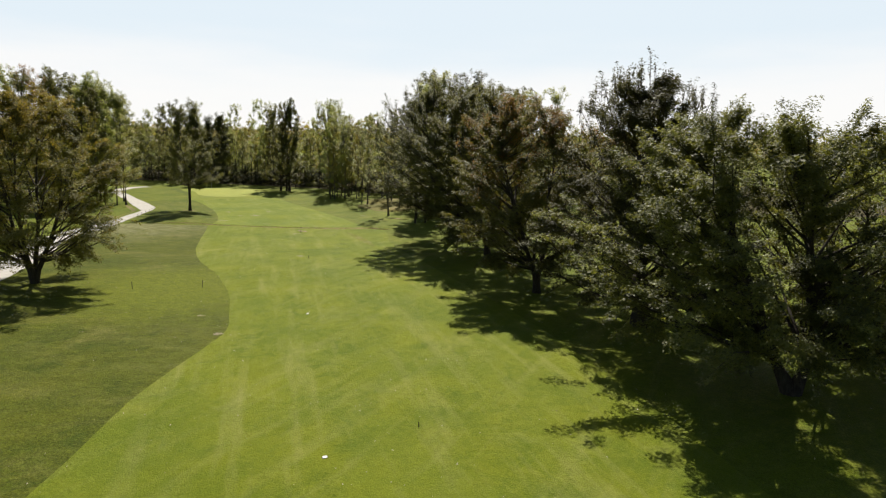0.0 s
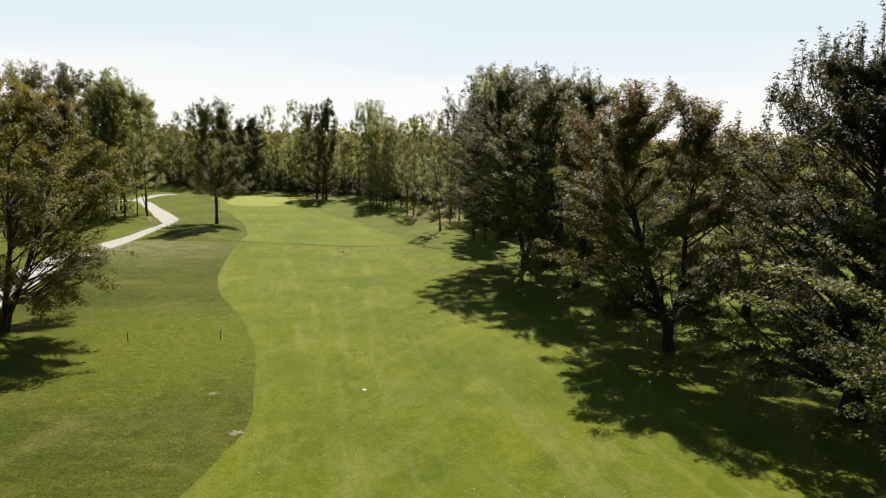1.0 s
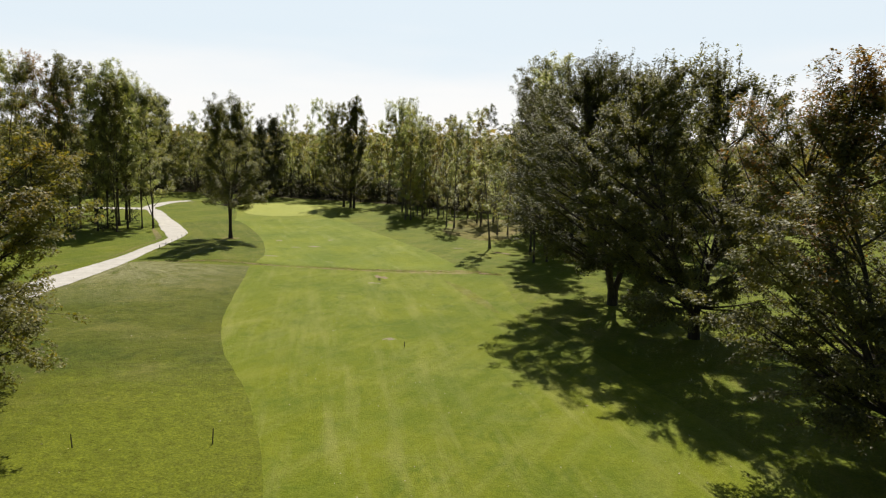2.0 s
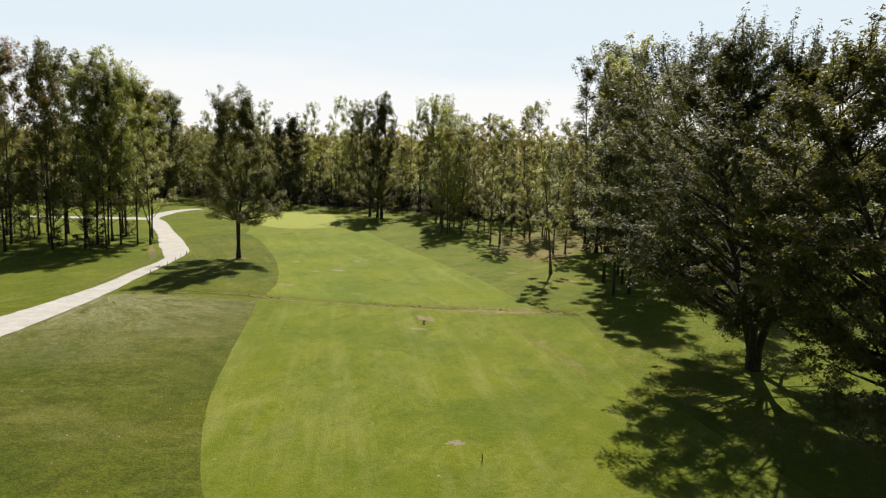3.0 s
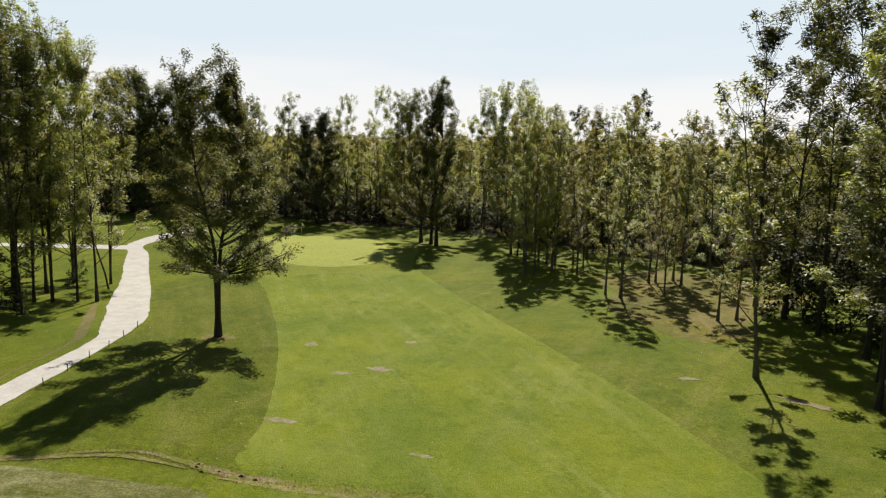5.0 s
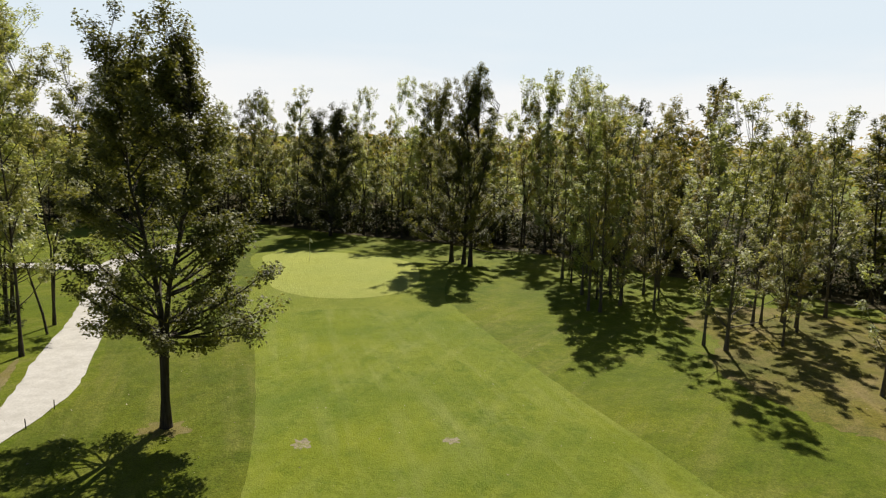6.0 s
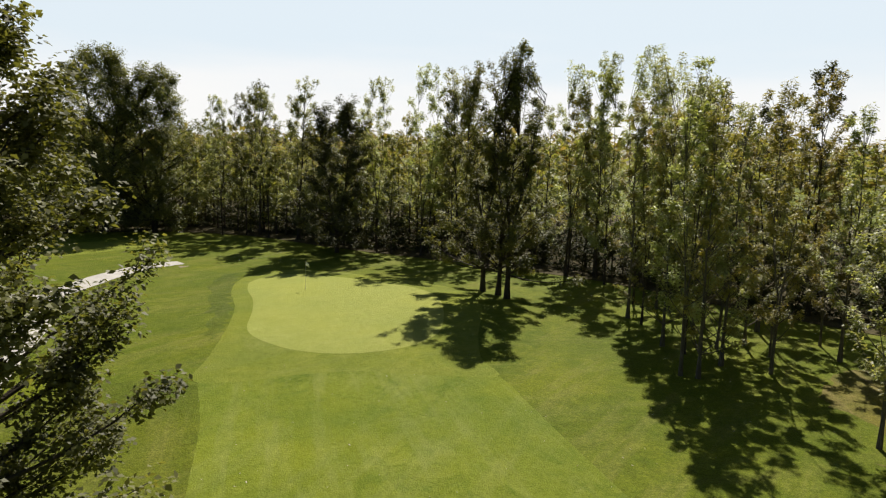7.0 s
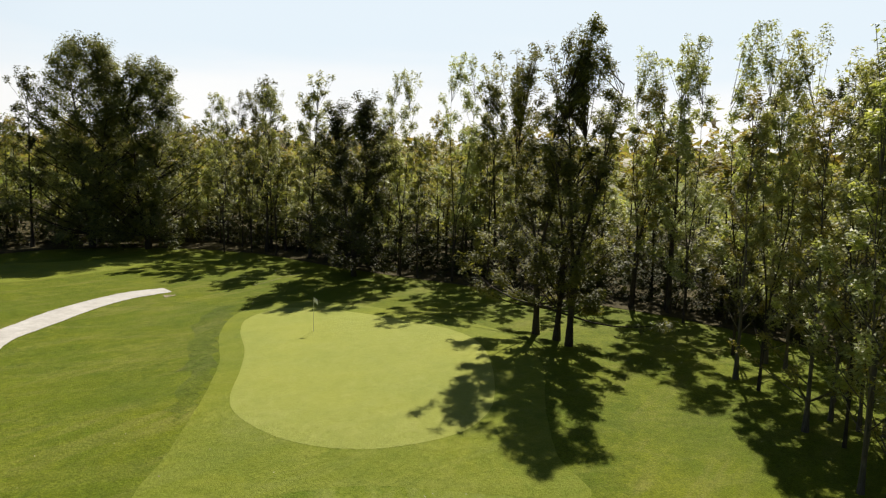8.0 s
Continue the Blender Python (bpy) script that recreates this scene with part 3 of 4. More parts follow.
make_ground()
region(
    "fairway",
    "close-mown light green fairway with mower bands",
    "grass",
    [(-12.6, -14), (-13, 10), (-13.1, 22), (-13.5, 29), (-13.1, 36), (-13.0, 40), (-14.1, 44), (-16, 49.8), (-19.2, 56.6), (-23, 63), (-25.5, 68.7), (-27.1, 73.8), (-29.6, 83), (-31.1, 89.7), (-27, 89.9), (-20, 90.0), (-12, 89.7), (-8.2, 88.6), (-7.2, 85), (-6.4, 79), (-4.6, 73), (-1.5, 65), (1.5, 57), (5, 47), (8.5, 35), (12, 19), (14, 4), (15, -14)],
    M_FAIRWAY,
    0.012,
    0.02,
)
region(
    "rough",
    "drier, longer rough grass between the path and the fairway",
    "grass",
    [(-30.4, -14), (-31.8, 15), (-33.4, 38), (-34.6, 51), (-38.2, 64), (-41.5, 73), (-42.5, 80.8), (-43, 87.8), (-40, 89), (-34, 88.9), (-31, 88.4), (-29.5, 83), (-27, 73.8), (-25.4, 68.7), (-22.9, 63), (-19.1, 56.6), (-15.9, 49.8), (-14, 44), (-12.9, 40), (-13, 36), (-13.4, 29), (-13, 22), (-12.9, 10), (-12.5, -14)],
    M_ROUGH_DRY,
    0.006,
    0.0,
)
region(
    "approach",
    "close-mown green approach leading up to the putting green",
    "grass",
    [(-30.8, 90.5), (-32.1, 94.9), (-33.8, 100), (-36.6, 106.8), (-40.2, 114), (-43.9, 120.8), (-46.9, 125.3), (-48.6, 129.2), (-46, 130.4), (-40, 129.8), (-34.5, 131.8), (-32.2, 130.3), (-30.4, 127), (-27.2, 121.2), (-23.6, 115), (-20.5, 110.2), (-17.5, 105), (-15, 100.5), (-11.8, 93.4), (-11, 90.8), (-16, 90.5), (-24, 90.35)],
    M_FAIRWAY_FAR,
    0.012,
    0.02,
)
region(
    "green_collar",
    "short-mown collar round the putting green",
    "grass",
    [(-46.9, 125.3), (-48.7, 129.2), (-50.6, 134.1), (-52.9, 139), (-56.2, 144.1), (-58.4, 148.9), (-58.8, 152.6), (-56.8, 155.6), (-52, 156), (-46, 154.6), (-41, 153), (-37.9, 150.4), (-35.9, 145), (-34.9, 138), (-33.9, 133.4), (-32.5, 130.6), (-36, 129.6), (-41, 128.6)],
    M_APRON,
    0.02,
    0.015,
)
region(
    "putting_green",
    "smooth pale putting green with a kidney outline",
    "grass",
    [(-55.5, 145.4), (-57.1, 149), (-56.7, 152.6), (-54.2, 153.5), (-50.1, 152.9), (-46.2, 151.7), (-42.6, 150.5), (-40.1, 147.8), (-38.4, 143), (-37.4, 138), (-37.6, 135.3), (-38.4, 133.6), (-39.9, 132.2), (-41.4, 131.4), (-43.3, 131.1), (-45.5, 131.5), (-48, 132.9), (-49.5, 134.7), (-51.1, 138.2), (-52.9, 141.6)],
    M_GREEN,
    0.03,
)
region(
    "neighbour_green",
    "mown green of the next hole beside the woods",
    "grass",
    [(-100, 148), (-90, 148), (-82, 154), (-79.5, 162), (-79, 168.5), (-83, 169), (-88, 163), (-96, 157), (-104, 153)],
    M_APRON,
    0.012,
    0.02,
)


def ribbon(name, label, category, left, right, material, lift):
    """A strip of ground between two edges."""
    a, b = smooth_loop(left, 8, False), smooth_loop(right, 8, False)
    outline = [p for p in a] + [p for p in reversed(b)]
    return region(name, label, category, outline, material, lift, 0.035, sharp=True)


ribbon(
    "cart_path",
    "bright pale gravel cart path winding past the trees",
    "path",
    [(-33, -12), (-34.4, 15), (-36.4, 38), (-37.8, 51), (-41, 63), (-44.2, 72), (-45.3, 79.3), (-45.2, 84.8), (-45.5, 91.8), (-46.2, 97), (-46.9, 103.4), (-48.4, 106.2), (-50.6, 109.8), (-52.6, 112.8), (-55.7, 118.3), (-58.4, 122.6), (-62, 128), (-65.6, 133.7), (-69.2, 138.8), (-70.6, 143.4), (-71.4, 148), (-71.2, 153.4), (-69.6, 156.4)],
    [(-30.2, -12), (-31.6, 15), (-33.2, 38), (-34.4, 51), (-38, 64), (-41.4, 73), (-42.3, 80.8), (-43.1, 88.7), (-44.2, 94.8), (-45.2, 101.8), (-46.7, 108.2), (-49.3, 113), (-53.8, 119.9), (-58.4, 126.6), (-63.2, 133.9), (-67.0, 138.6), (-68.1, 143.4), (-69, 148), (-69.1, 151.8), (-68.0, 155.3)],
    M_PATH,
    0.032,
)
ribbon(
    "side_path",
    "pale gravel side path crossing behind the grove",
    "path",
    [(-68.6, 138.6), (-77, 137), (-87, 135), (-100, 131), (-118, 127)],
    [(-66.6, 135.8), (-76, 134.6), (-86.4, 132.8), (-99.4, 128.8), (-118, 124.8)],
    M_PATH,
    0.028,
)
def broken_edge(points, wide, seed):
    """A ragged outline round a line: (x, y) with a half width at each."""
    rng = random.Random(seed)
    line = smooth_loop(points, 14, False)
    near, far = [], []
    for k, p in enumerate(line):
        w = np.interp(k / (len(line) - 1), np.linspace(0, 1, len(wide)), wide)
        near.append((p.x, p.y - w * rng.uniform(0.65, 1.2)))
        far.append((p.x, p.y + w * rng.uniform(0.65, 1.2)))
    return near + far[::-1]


DITCH_LINE = [(-38.6, 90.0), (-37.0, 90.7), (-35.0, 91.0), (-32.0, 90.4), (-30.1, 90.1), (-26.9, 90.1), (-24.5, 90.1), (-22.8, 90.2), (-20.5, 90.2), (-17.1, 90.4), (-14, 90.3), (-10, 90.5), (-9, 89.9), (-7.6, 89.5)]
region("ditch", "shallow broken earth ditch with grass growing over it", "ditch", broken_edge(DITCH_LINE, [0.1, 0.12, 0.1, 0.22, 0.3, 0.28, 0.3, 0.22, 0.25, 0.25, 0.3, 0.35, 0.3, 0.1], 4), M_BANK, 0.02, sharp=True)
region("dry_strip", "straw-coloured dead turf along the ditch", "grass", broken_edge([(-18.5, 89.6), (-16, 89.6), (-14.2, 89.9), (-12.8, 89.9), (-11.4, 90.1), (-10.2, 90.0)], [0.1, 0.5, 1.1, 0.8, 1.1, 0.15], 5), M_STRAW, 0.026, sharp=True)
region("dry_strip", "straw-coloured dead turf along the ditch", "grass", broken_edge([(-42.3, 89.0), (-40.5, 89.4), (-39, 89.8), (-37.6, 90.2), (-35.5, 90.6), (-33, 90.3)], [0.05, 0.28, 0.16, 0.1, 0.14, 0.05], 6), M_STRAW, 0.026, sharp=True)
region("dry_strip", "straw-coloured dead turf along the ditch", "grass", broken_edge([(-31.5, 89.9), (-29, 89.75), (-26, 89.8), (-23, 89.85), (-20, 89.8), (-18, 89.7)], [0.05, 0.2, 0.12, 0.26, 0.24, 0.1], 16), M_STRAW, 0.026, sharp=True)
region("woods_trail", "thin sandy trail worn through the grass to the woods", "path", broken_edge([(-63.4, 160.2), (-62.9, 163), (-62.6, 166.4), (-62.1, 171)], [0.2, 0.3, 0.35, 0.2], 8), M_SAND, 0.02, sharp=True)
region(
    "side_rough",
    "darker mown rough between the gravel path and the approach",
    "grass",
    [(-41.5, 91.6), (-43.6, 94.8), (-44.7, 101.8), (-46.2, 108.2), (-48.8, 113), (-52.6, 119.0), (-52.2, 122.4), (-49.6, 124.8), (-46.9, 125.0), (-43.7, 120.6), (-40, 113.8), (-36.4, 106.6), (-33.6, 99.8), (-31.9, 94.7), (-30.7, 91.7), (-36, 91.9)],
    M_ROUGH_SIDE,
    0.007,
    0.12,
)
region("deep_rough", "darker, longer grass along the collar of the green", "grass", [(-61.0, 152.5), (-58.7, 149.2), (-56.4, 144.2), (-53.2, 139.2), (-51.0, 134.4), (-50.2, 132.2), (-51.0, 132.4), (-54.0, 137.6), (-57.6, 143.2), (-60.2, 147.6)], M_DEEP, 0.014, 0.22)


def disc(x, y, rx, ry, turn=0.0, n=19, seed=0):
    rng = random.Random(seed)
    pts = []
    for k in range(n):
        a = 2 * math.pi * k / n
        r = rng.uniform(0.5, 1.15)
        u, v = rx * r * math.cos(a), ry * r * math.sin(a)
        pts.append((x + u * math.cos(turn) - v * math.sin(turn), y + u * math.sin(turn) + v * math.cos(turn)))
    return pts


for k, (x, y, rx, ry, turn) in enumerate(
    [(-31.5, 95.3, 0.9, 0.3, 0), (-31, 102.1, 0.75, 0.3, 0.2), (-29.2, 103.3, 0.95, 0.4, 0), (-34.4, 106.7, 0.5, 0.6, 0.4), (-24.8, 93.5, 0.7, 0.2, 0), (-18.4, 86.7, 1.15, 0.5, -0.85), (-18.4, 83.8, 0.7, 0.3, 0), (-12.7, 105.4, 0.9, 0.35, 0.2), (-15.7, 43.2, 0.36, 0.22, 0), (-13.2, 39.2, 0.45, 0.3, 0.3), (-14.2, 66.6, 0.55, 0.28, 0), (-7.6, 103, 1.6, 0.4, -0.5), (-9.2, 89.9, 0.6, 0.5, 0), (-67.3, 153.9, 0.7, 0.6, 0.3), (-28.6, 108.6, 0.5, 0.35, 0.2)]
):
    region("bare_patch", "worn sandy bare patch in the turf", "bare patch", disc(x, y, rx * 0.85, ry, turn, seed=k), M_DIRT if k in (5, 11, 12) else M_SAND, 0.024, step=0.3)

region("dry_verge", "dry trodden grass along the edge of the gravel path", "grass", broken_edge([(-45.7, 86), (-46.2, 91.8), (-47.0, 97), (-47.9, 103.2), (-49.4, 106.0), (-51.5, 109.4), (-53.4, 112.4)], [0.1, 0.6, 0.8, 0.8, 0.7, 0.6, 0.15], 12), M_WORN, 0.014, sharp=True)
region("parched_grass", "thin parched brown grass under the young trees", "grass", [(-14.5, 118), (-16.0, 123.5), (-14.6, 128), (-16.2, 132.5), (-13.8, 137), (-9, 140), (-3, 138.5), (2, 134), (0, 127), (-5, 122), (-6.5, 116), (-9.5, 113.5), (-12.4, 115)], M_PARCHED, 0.01, 0.3)
region("worn_track", "straw-streaked turf worn by mower wheels at the fairway edge", "grass", broken_edge([(-12.6, 86.2), (-11.2, 83.4), (-9.8, 80.2), (-8.6, 77.4), (-7.6, 74.8)], [0.15, 1.1, 1.5, 1.3, 0.2], 31), M_TRACK, 0.018, sharp=True)
region("worn_ring", "worn dry grass round the foot of the lone tree", "bare patch", disc(-40.4, 106.3, 1.15, 1.0, 0.3, 18, 77), M_WORN, 0.016, step=0.3)

# floor of the woods
region(
    "forest_floor",
    "dark leaf litter under the trees",
    "forest floor",
    [(-150, 152), (-104, 158), (-94, 170), (-84, 177), (-72, 177), (-60, 172), (-46, 168), (-36, 165), (-26, 161), (-16, 153), (-6, 147), (4, 141), (30, 134), (90, 130), (90, 230), (-150, 230)],
    M_LITTER,
    0.05,
    step=4.0,
)


def on_ground(x, y, turn=0.0, size=1.0, tall=None):
    return pose(x, y, float(rise(x, y)) - 0.03, 0, 0, turn) @ Matrix.Diagonal((size, size, tall or size, 1))


# ---- the large single trees ----
ROW = "trees along the fairway"
plant("maple_tree", "broad dark maple with two trunks and drooping leafy boughs", "tree", on_ground(17.2, 31.6), grow(11, 13.5, 2.3, 9.2, "round", 180, 13, 104, 0.15, 0.42, 2, 0.64, 0.5, 5, (-2.2, 2.6)), M_LEAF, M_BARK, ROW)
plant("maple_tree", "tall dense dark green maple with a pointed crown", "tree", on_ground(13.2, 43.8), grow(12, 16.4, 1.4, 6.1, "round", 140, 11, 112, 0.15, 0.4, 1, 0.61, 1.6, 60, (0.0, 1.0)), M_LEAF_DARK, M_BARK, ROW)
plant("maple_tree", "maple with reddish autumn tint on its upper crown", "tree", on_ground(7.7, 53.4), grow(13, 15.3, 2.0, 6.3, "round", 124, 11, 112, 0.15, 0.33, 3, 0.63, 1.9, 8, (-1.6, 1.2)), M_LEAF_TURN, M_BARK, ROW)
plant("maple_tree", "tall maple with upright shoots above its dark crown", "tree", on_ground(4.7, 70.5), grow(14, 17.0, 1.6, 7.0, "round", 124, 11, 88, 0.18, 0.36, 2, 0.63, 2.2, 70, (-1.2, 0.0)), M_LEAF, M_BARK, ROW)
plant("maple_tree", "large forked maple with a full rounded crown", "tree", on_ground(0.9, 78.8), grow(15, 17.6, 3.5, 8.2, "round", 140, 12, 108, 0.148, 0.37, 3, 0.64, 1.2, 50, (-1.8, 0.2)), M_LEAF_DARK, M_BARK, ROW)
plant("maple_tree", "green maple standing behind the fairway row", "tree", on_ground(25.5, 38), grow(16, 13.6, 1.3, 7.4, "round", 70, 9, 45, 0.26, 0.36, 2, 0.8, 1.6, 5), M_LEAF, M_BARK, ROW)
plant("maple_tree", "yellow-tinged maple standing behind the fairway row", "tree", on_ground(15.5, 62), grow(17, 13.4, 1.3, 6.8, "round", 70, 9, 45, 0.26, 0.34, 2, 0.8, 1.6, 5), M_LEAF_TURN, M_BARK, ROW)
plant("maple_tree", "spreading multi-stemmed tree with yellowing leaves beside the path", "tree", on_ground(-31.5, 51.2), grow(18, 14.6, 2.1, 6.9, "round", 130, 11, 104, 0.15, 0.3, 4, 0.64, 0.9, 8, (0.6, 0.3)), M_LEAF_GOLD, M_BARK, "trees beside the path")
plant("ash_tree", "slender lone tree with a forked airy crown beside the path", "tree", on_ground(-40.4, 106.5), grow(24, 16.4, 3.3, 5.5, "cone", 120, 12, 52, 0.145, 0.25, 2, 0.58, 6.0, 10, (0.0, 0.0), folded=True), M_LEAF, M_BARK, "trees beside the path")
for k, (x, y, h, r) in enumerate([(-37.2, 152.5, 18.4, 5.1), (-35.7, 151.5, 18.8, 4.0), (-34.8, 150.3, 19.4, 5.1)]):
    plant("ash_tree", "tall dark green tree in a tight group beside the putting green", "tree", on_ground(x, y), grow(30 + k, h, 1.2, r, "slim", 80, 8, 54, 0.19, 0.27, 2, 0.58, 7.0, 10, (-0.8 if k == 0 else 0.5, 0)), M_LEAF_AIRY if k == 0 else M_LEAF, M_BARK, "trees beside the green")
plant("oak_tree", "big round-crowned tree at the edge of the woods", "tree", on_ground(-92, 173), grow(41, 24.4, 1.0, 8.0, "round", 130, 7, 84, 0.27, 0.4, 2, 1.15, tufted=True), M_LEAF, M_BARK, "trees at the woods edge")
plant("oak_tree", "round-crowned dark tree at the edge of the woods", "tree", on_ground(-86.3, 175.5), grow(42, 22.0, 1.0, 7.2, "round", 120, 7, 84, 0.27, 0.38, 2, 1.15, tufted=True), M_LEAF, M_BARK, "trees at the woods edge")

# ---- slim trees, in several growths ----
GROWTHS = {
    "tall": [grow(50 + k, 19.2, 2.4 + k * 0.6, 4.0, "slim", 44, 7, 38, 0.22, 0.125, 1 + k % 2, 0.66, 6.0, 14, (0.6 - 0.4 * k, 0.4), twigs=False) for k in range(4)],
    "thin": [grow(60 + k, 15.2, 1.9 + k * 0.6, 2.8, "slim", 38, 6, 38, 0.175, 0.12, 1 + k % 2, 0.44, 5.0, 9, (0.7 * (k - 1), 0.4), twigs=False) for k in range(4)],
    "edge": [grow(70 + k, 17.0, 1.6 + k * 0.9, 3.3, "slim", 34, 6, 30, 0.26, 0.16, 1 + k % 2, 0.54, 6.0, 9, (0.5 * (k - 1.5), 0), twigs=False) for k in range(4)],
    "bush": [grow(80 + k, 4.2, 0.1, 2.2, "round", 11, 4, 26, 0.32, 0.06, 3, 0.85, 0.3, twigs=False) for k in range(3)],
}
FIRST = {}


def stand(sort, variant, leaf_mat, bark, name, label, group, x, y, turn, size, tall=None):
    """One tree of a growth: planted the first time, copied after that."""
    key = (sort, variant, leaf_mat.name)
    place = on_ground(x, y, turn, size, tall)
    if key not in FIRST:
        FIRST[key] = tree = plant(name, label, "shrub" if sort == "bush" else "tree", place, GROWTHS[sort][variant], leaf_mat, bark, group, False)
        return tree
    tree = copy_thing(FIRST[key], Matrix.Identity(4))
    tree.matrix_basis = place
    tree.name = name
    return tagged(tree, label, "", group)


rng = random.Random(5)
# saplings and slim trees standing in the grass on the far side
plant("ash_sapling", "slim young tree leaning over the grass", "tree", on_ground(-8.9, 106.6), grow(66, 15.6, 3.6, 2.6, "slim", 26, 8, 18, 0.25, 0.13, 1, 0.51, 1.6, 6, (-2.0, 0.3)), M_LEAF_PALE, M_BARK_GREY, "young trees on the grass")
for x, y, h in [(-8.1, 119.7, 12.5), (-6.7, 120.1, 13), (-15.7, 126.8, 15.8), (-14.5, 126, 15.6), (-17.9, 136, 15), (-21.9, 141.8, 16.5), (-21, 144.7, 17), (-20.1, 140.4, 15), (-11.4, 133, 13.5), (-8.7, 132.1, 13), (-8.9, 135, 14), (-22.1, 150.1, 17), (-23, 151, 18), (-20.2, 145.5, 16.5), (-25.3, 147.1, 16), (-22.9, 134.2, 17), (-13.2, 140, 15), (-5, 138, 15), (-16.6, 146, 17), (-10.7, 128, 12), (-21.0, 140.8, 16), (-20.4, 136.8, 15), (-22.0, 134.0, 14.5), (-18.2, 141.8, 13), (-17.2, 139.5, 12), (-13.3, 143.5, 13), (-10.7, 133.6, 12.5), (-8.4, 133.4, 12), (-23.4, 140.0, 15)]:
    stand("thin", rng.randrange(4), rng.choice([M_LEAF_PALE, M_LEAF_PALE, M_LEAF_PALE, M_LEAF_YELLOW]), M_BARK_GREY, "ash_sapling", "slim pale-leaved young tree standing in the grass", "young trees on the grass", x, y, rng.uniform(0, 360), h / 16)
for x, y, h in [(-24.7, 152.2, 20.3), (-27, 160.4, 21), (-30.6, 165.5, 20.6), (-24.4, 145.4, 18.5), (-22.2, 138.6, 16.5)]:
    stand("tall", 1, M_LEAF_PALE, M_BARK, "ash_tree", "tall pale-leaved tree standing out at the edge of the woods", "trees at the woods edge", x, y, rng.uniform(0, 360), h / 20 * 0.85, h / 20)
for x, y, h, mat in [(-52.8, 170, 20.3, M_LEAF_PALE), (-47.4, 169.5, 21.4, M_LEAF_PALE), (-44, 170, 19, M_LEAF), (-66, 177, 18.5, M_LEAF_PALE), (-70.2, 177, 19.4, M_LEAF_PALE), (-74, 178, 19, M_LEAF), (-77, 177, 18.6, M_LEAF_PALE)]:
    stand("tall", 3, mat, M_BARK, "ash_tree", "taller tree standing out of the edge of the woods", "trees at the woods edge", x, y, rng.uniform(0, 360), h / 20 * 0.85, h / 20)
plant("ash_tree", "dense dark green tree branched to the ground at the woods edge", "tree", on_ground(-57, 168.2), grow(43, 17.0, 0.3, 6.2, "cone", 130, 8, 56, 0.24, 0.26, 2, 0.8, 4.0, 6, tufted=True), M_LEAF_DARK, M_BARK, "trees at the woods edge")
# the tall grove on the fairway's far side
for x, y, h in [(-4.0, 125.4, 22.6), (-3, 121.6, 23), (-2.2, 117, 23), (-1.2, 112, 22.6), (2.4, 129.1, 22), (6.4, 130.3, 22), (7.5, 125, 21), (1.6, 115.6, 22.5), (-2.4, 107.5, 20.5), (-2.7, 102.6, 19), (-2.8, 98, 17), (-4.3, 103, 18.5), (-4.2, 97, 17), (4, 112.5, 22.5), (4.6, 105, 20), (9, 116, 21), (10, 108, 20), (12.5, 121, 21), (14, 112, 20), (13.5, 129, 21), (3.2, 97.5, 16), (9.5, 100, 17), (18, 118, 21), (4.2, 120, 22)]:
    stand("tall", rng.randrange(4), rng.choice([M_LEAF, M_LEAF_AIRY, M_LEAF_PALE, M_LEAF_DARK]), M_BARK, "ash_tree", "tall slim tree in a dense grove beside the fairway", "grove beside the fairway", x, y, rng.uniform(0, 360), h / 20 * 1.12, h / 19.6)
# the grove beside the path
for x, y, h in [(-53.6, 112.9, 17.5), (-54.9, 112.5, 18.5), (-56.6, 112, 20), (-57.9, 111.7, 18), (-58.9, 111.2, 21), (-62.1, 110.4, 20.5), (-56.9, 119, 17), (-59.3, 114.6, 19), (-66.5, 114.4, 21.5), (-67.6, 109, 21), (-61.2, 107, 20.5), (-56, 108.4, 18), (-63.5, 116, 20), (-70.5, 110, 21), (-73, 115, 21), (-62, 121, 20), (-68, 119, 20), (-76, 108, 21), (-79, 114, 21), (-71.5, 103.5, 20), (-64.4, 104.2, 19.5), (-60, 118.5, 19), (-65, 111.5, 20), (-70, 116.5, 20), (-58.6, 108.6, 18), (-74.5, 111, 20)]:
    stand("tall", rng.randrange(4), rng.choice([M_LEAF, M_LEAF, M_LEAF_PALE, M_LEAF_TURN]), M_BARK, "ash_tree", "tall thin-stemmed tree in the shady grove beside the path", "grove beside the path", x, y, rng.uniform(0, 360), h / 20 * rng.uniform(0.85, 1.2), h / 19.2)

# shrubs under the grove, in leaves coloured dark for the shade there
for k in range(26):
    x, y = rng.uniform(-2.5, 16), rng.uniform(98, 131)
    stand("bush", rng.randrange(3), M_UNDER_SHADE, M_BARK, "shrub", "shrub growing under the grove, shade put into its leaf colour", "shrubs under the grove", x, y + 0.25 * x, rng.uniform(0, 360), rng.uniform(0.7, 1.5))
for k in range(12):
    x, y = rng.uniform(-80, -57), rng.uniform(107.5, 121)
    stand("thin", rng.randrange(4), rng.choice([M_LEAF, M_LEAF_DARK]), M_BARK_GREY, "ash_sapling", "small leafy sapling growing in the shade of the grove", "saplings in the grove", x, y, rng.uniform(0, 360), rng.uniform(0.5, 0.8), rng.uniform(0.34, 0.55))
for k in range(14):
    stand("bush", rng.randrange(3), M_UNDER_SHADE, M_BARK, "shrub", "low shrub growing under the grove", "shrubs under the grove", rng.uniform(-82, -57), rng.uniform(108, 122), rng.uniform(0, 360), rng.uniform(0.4, 0.9))
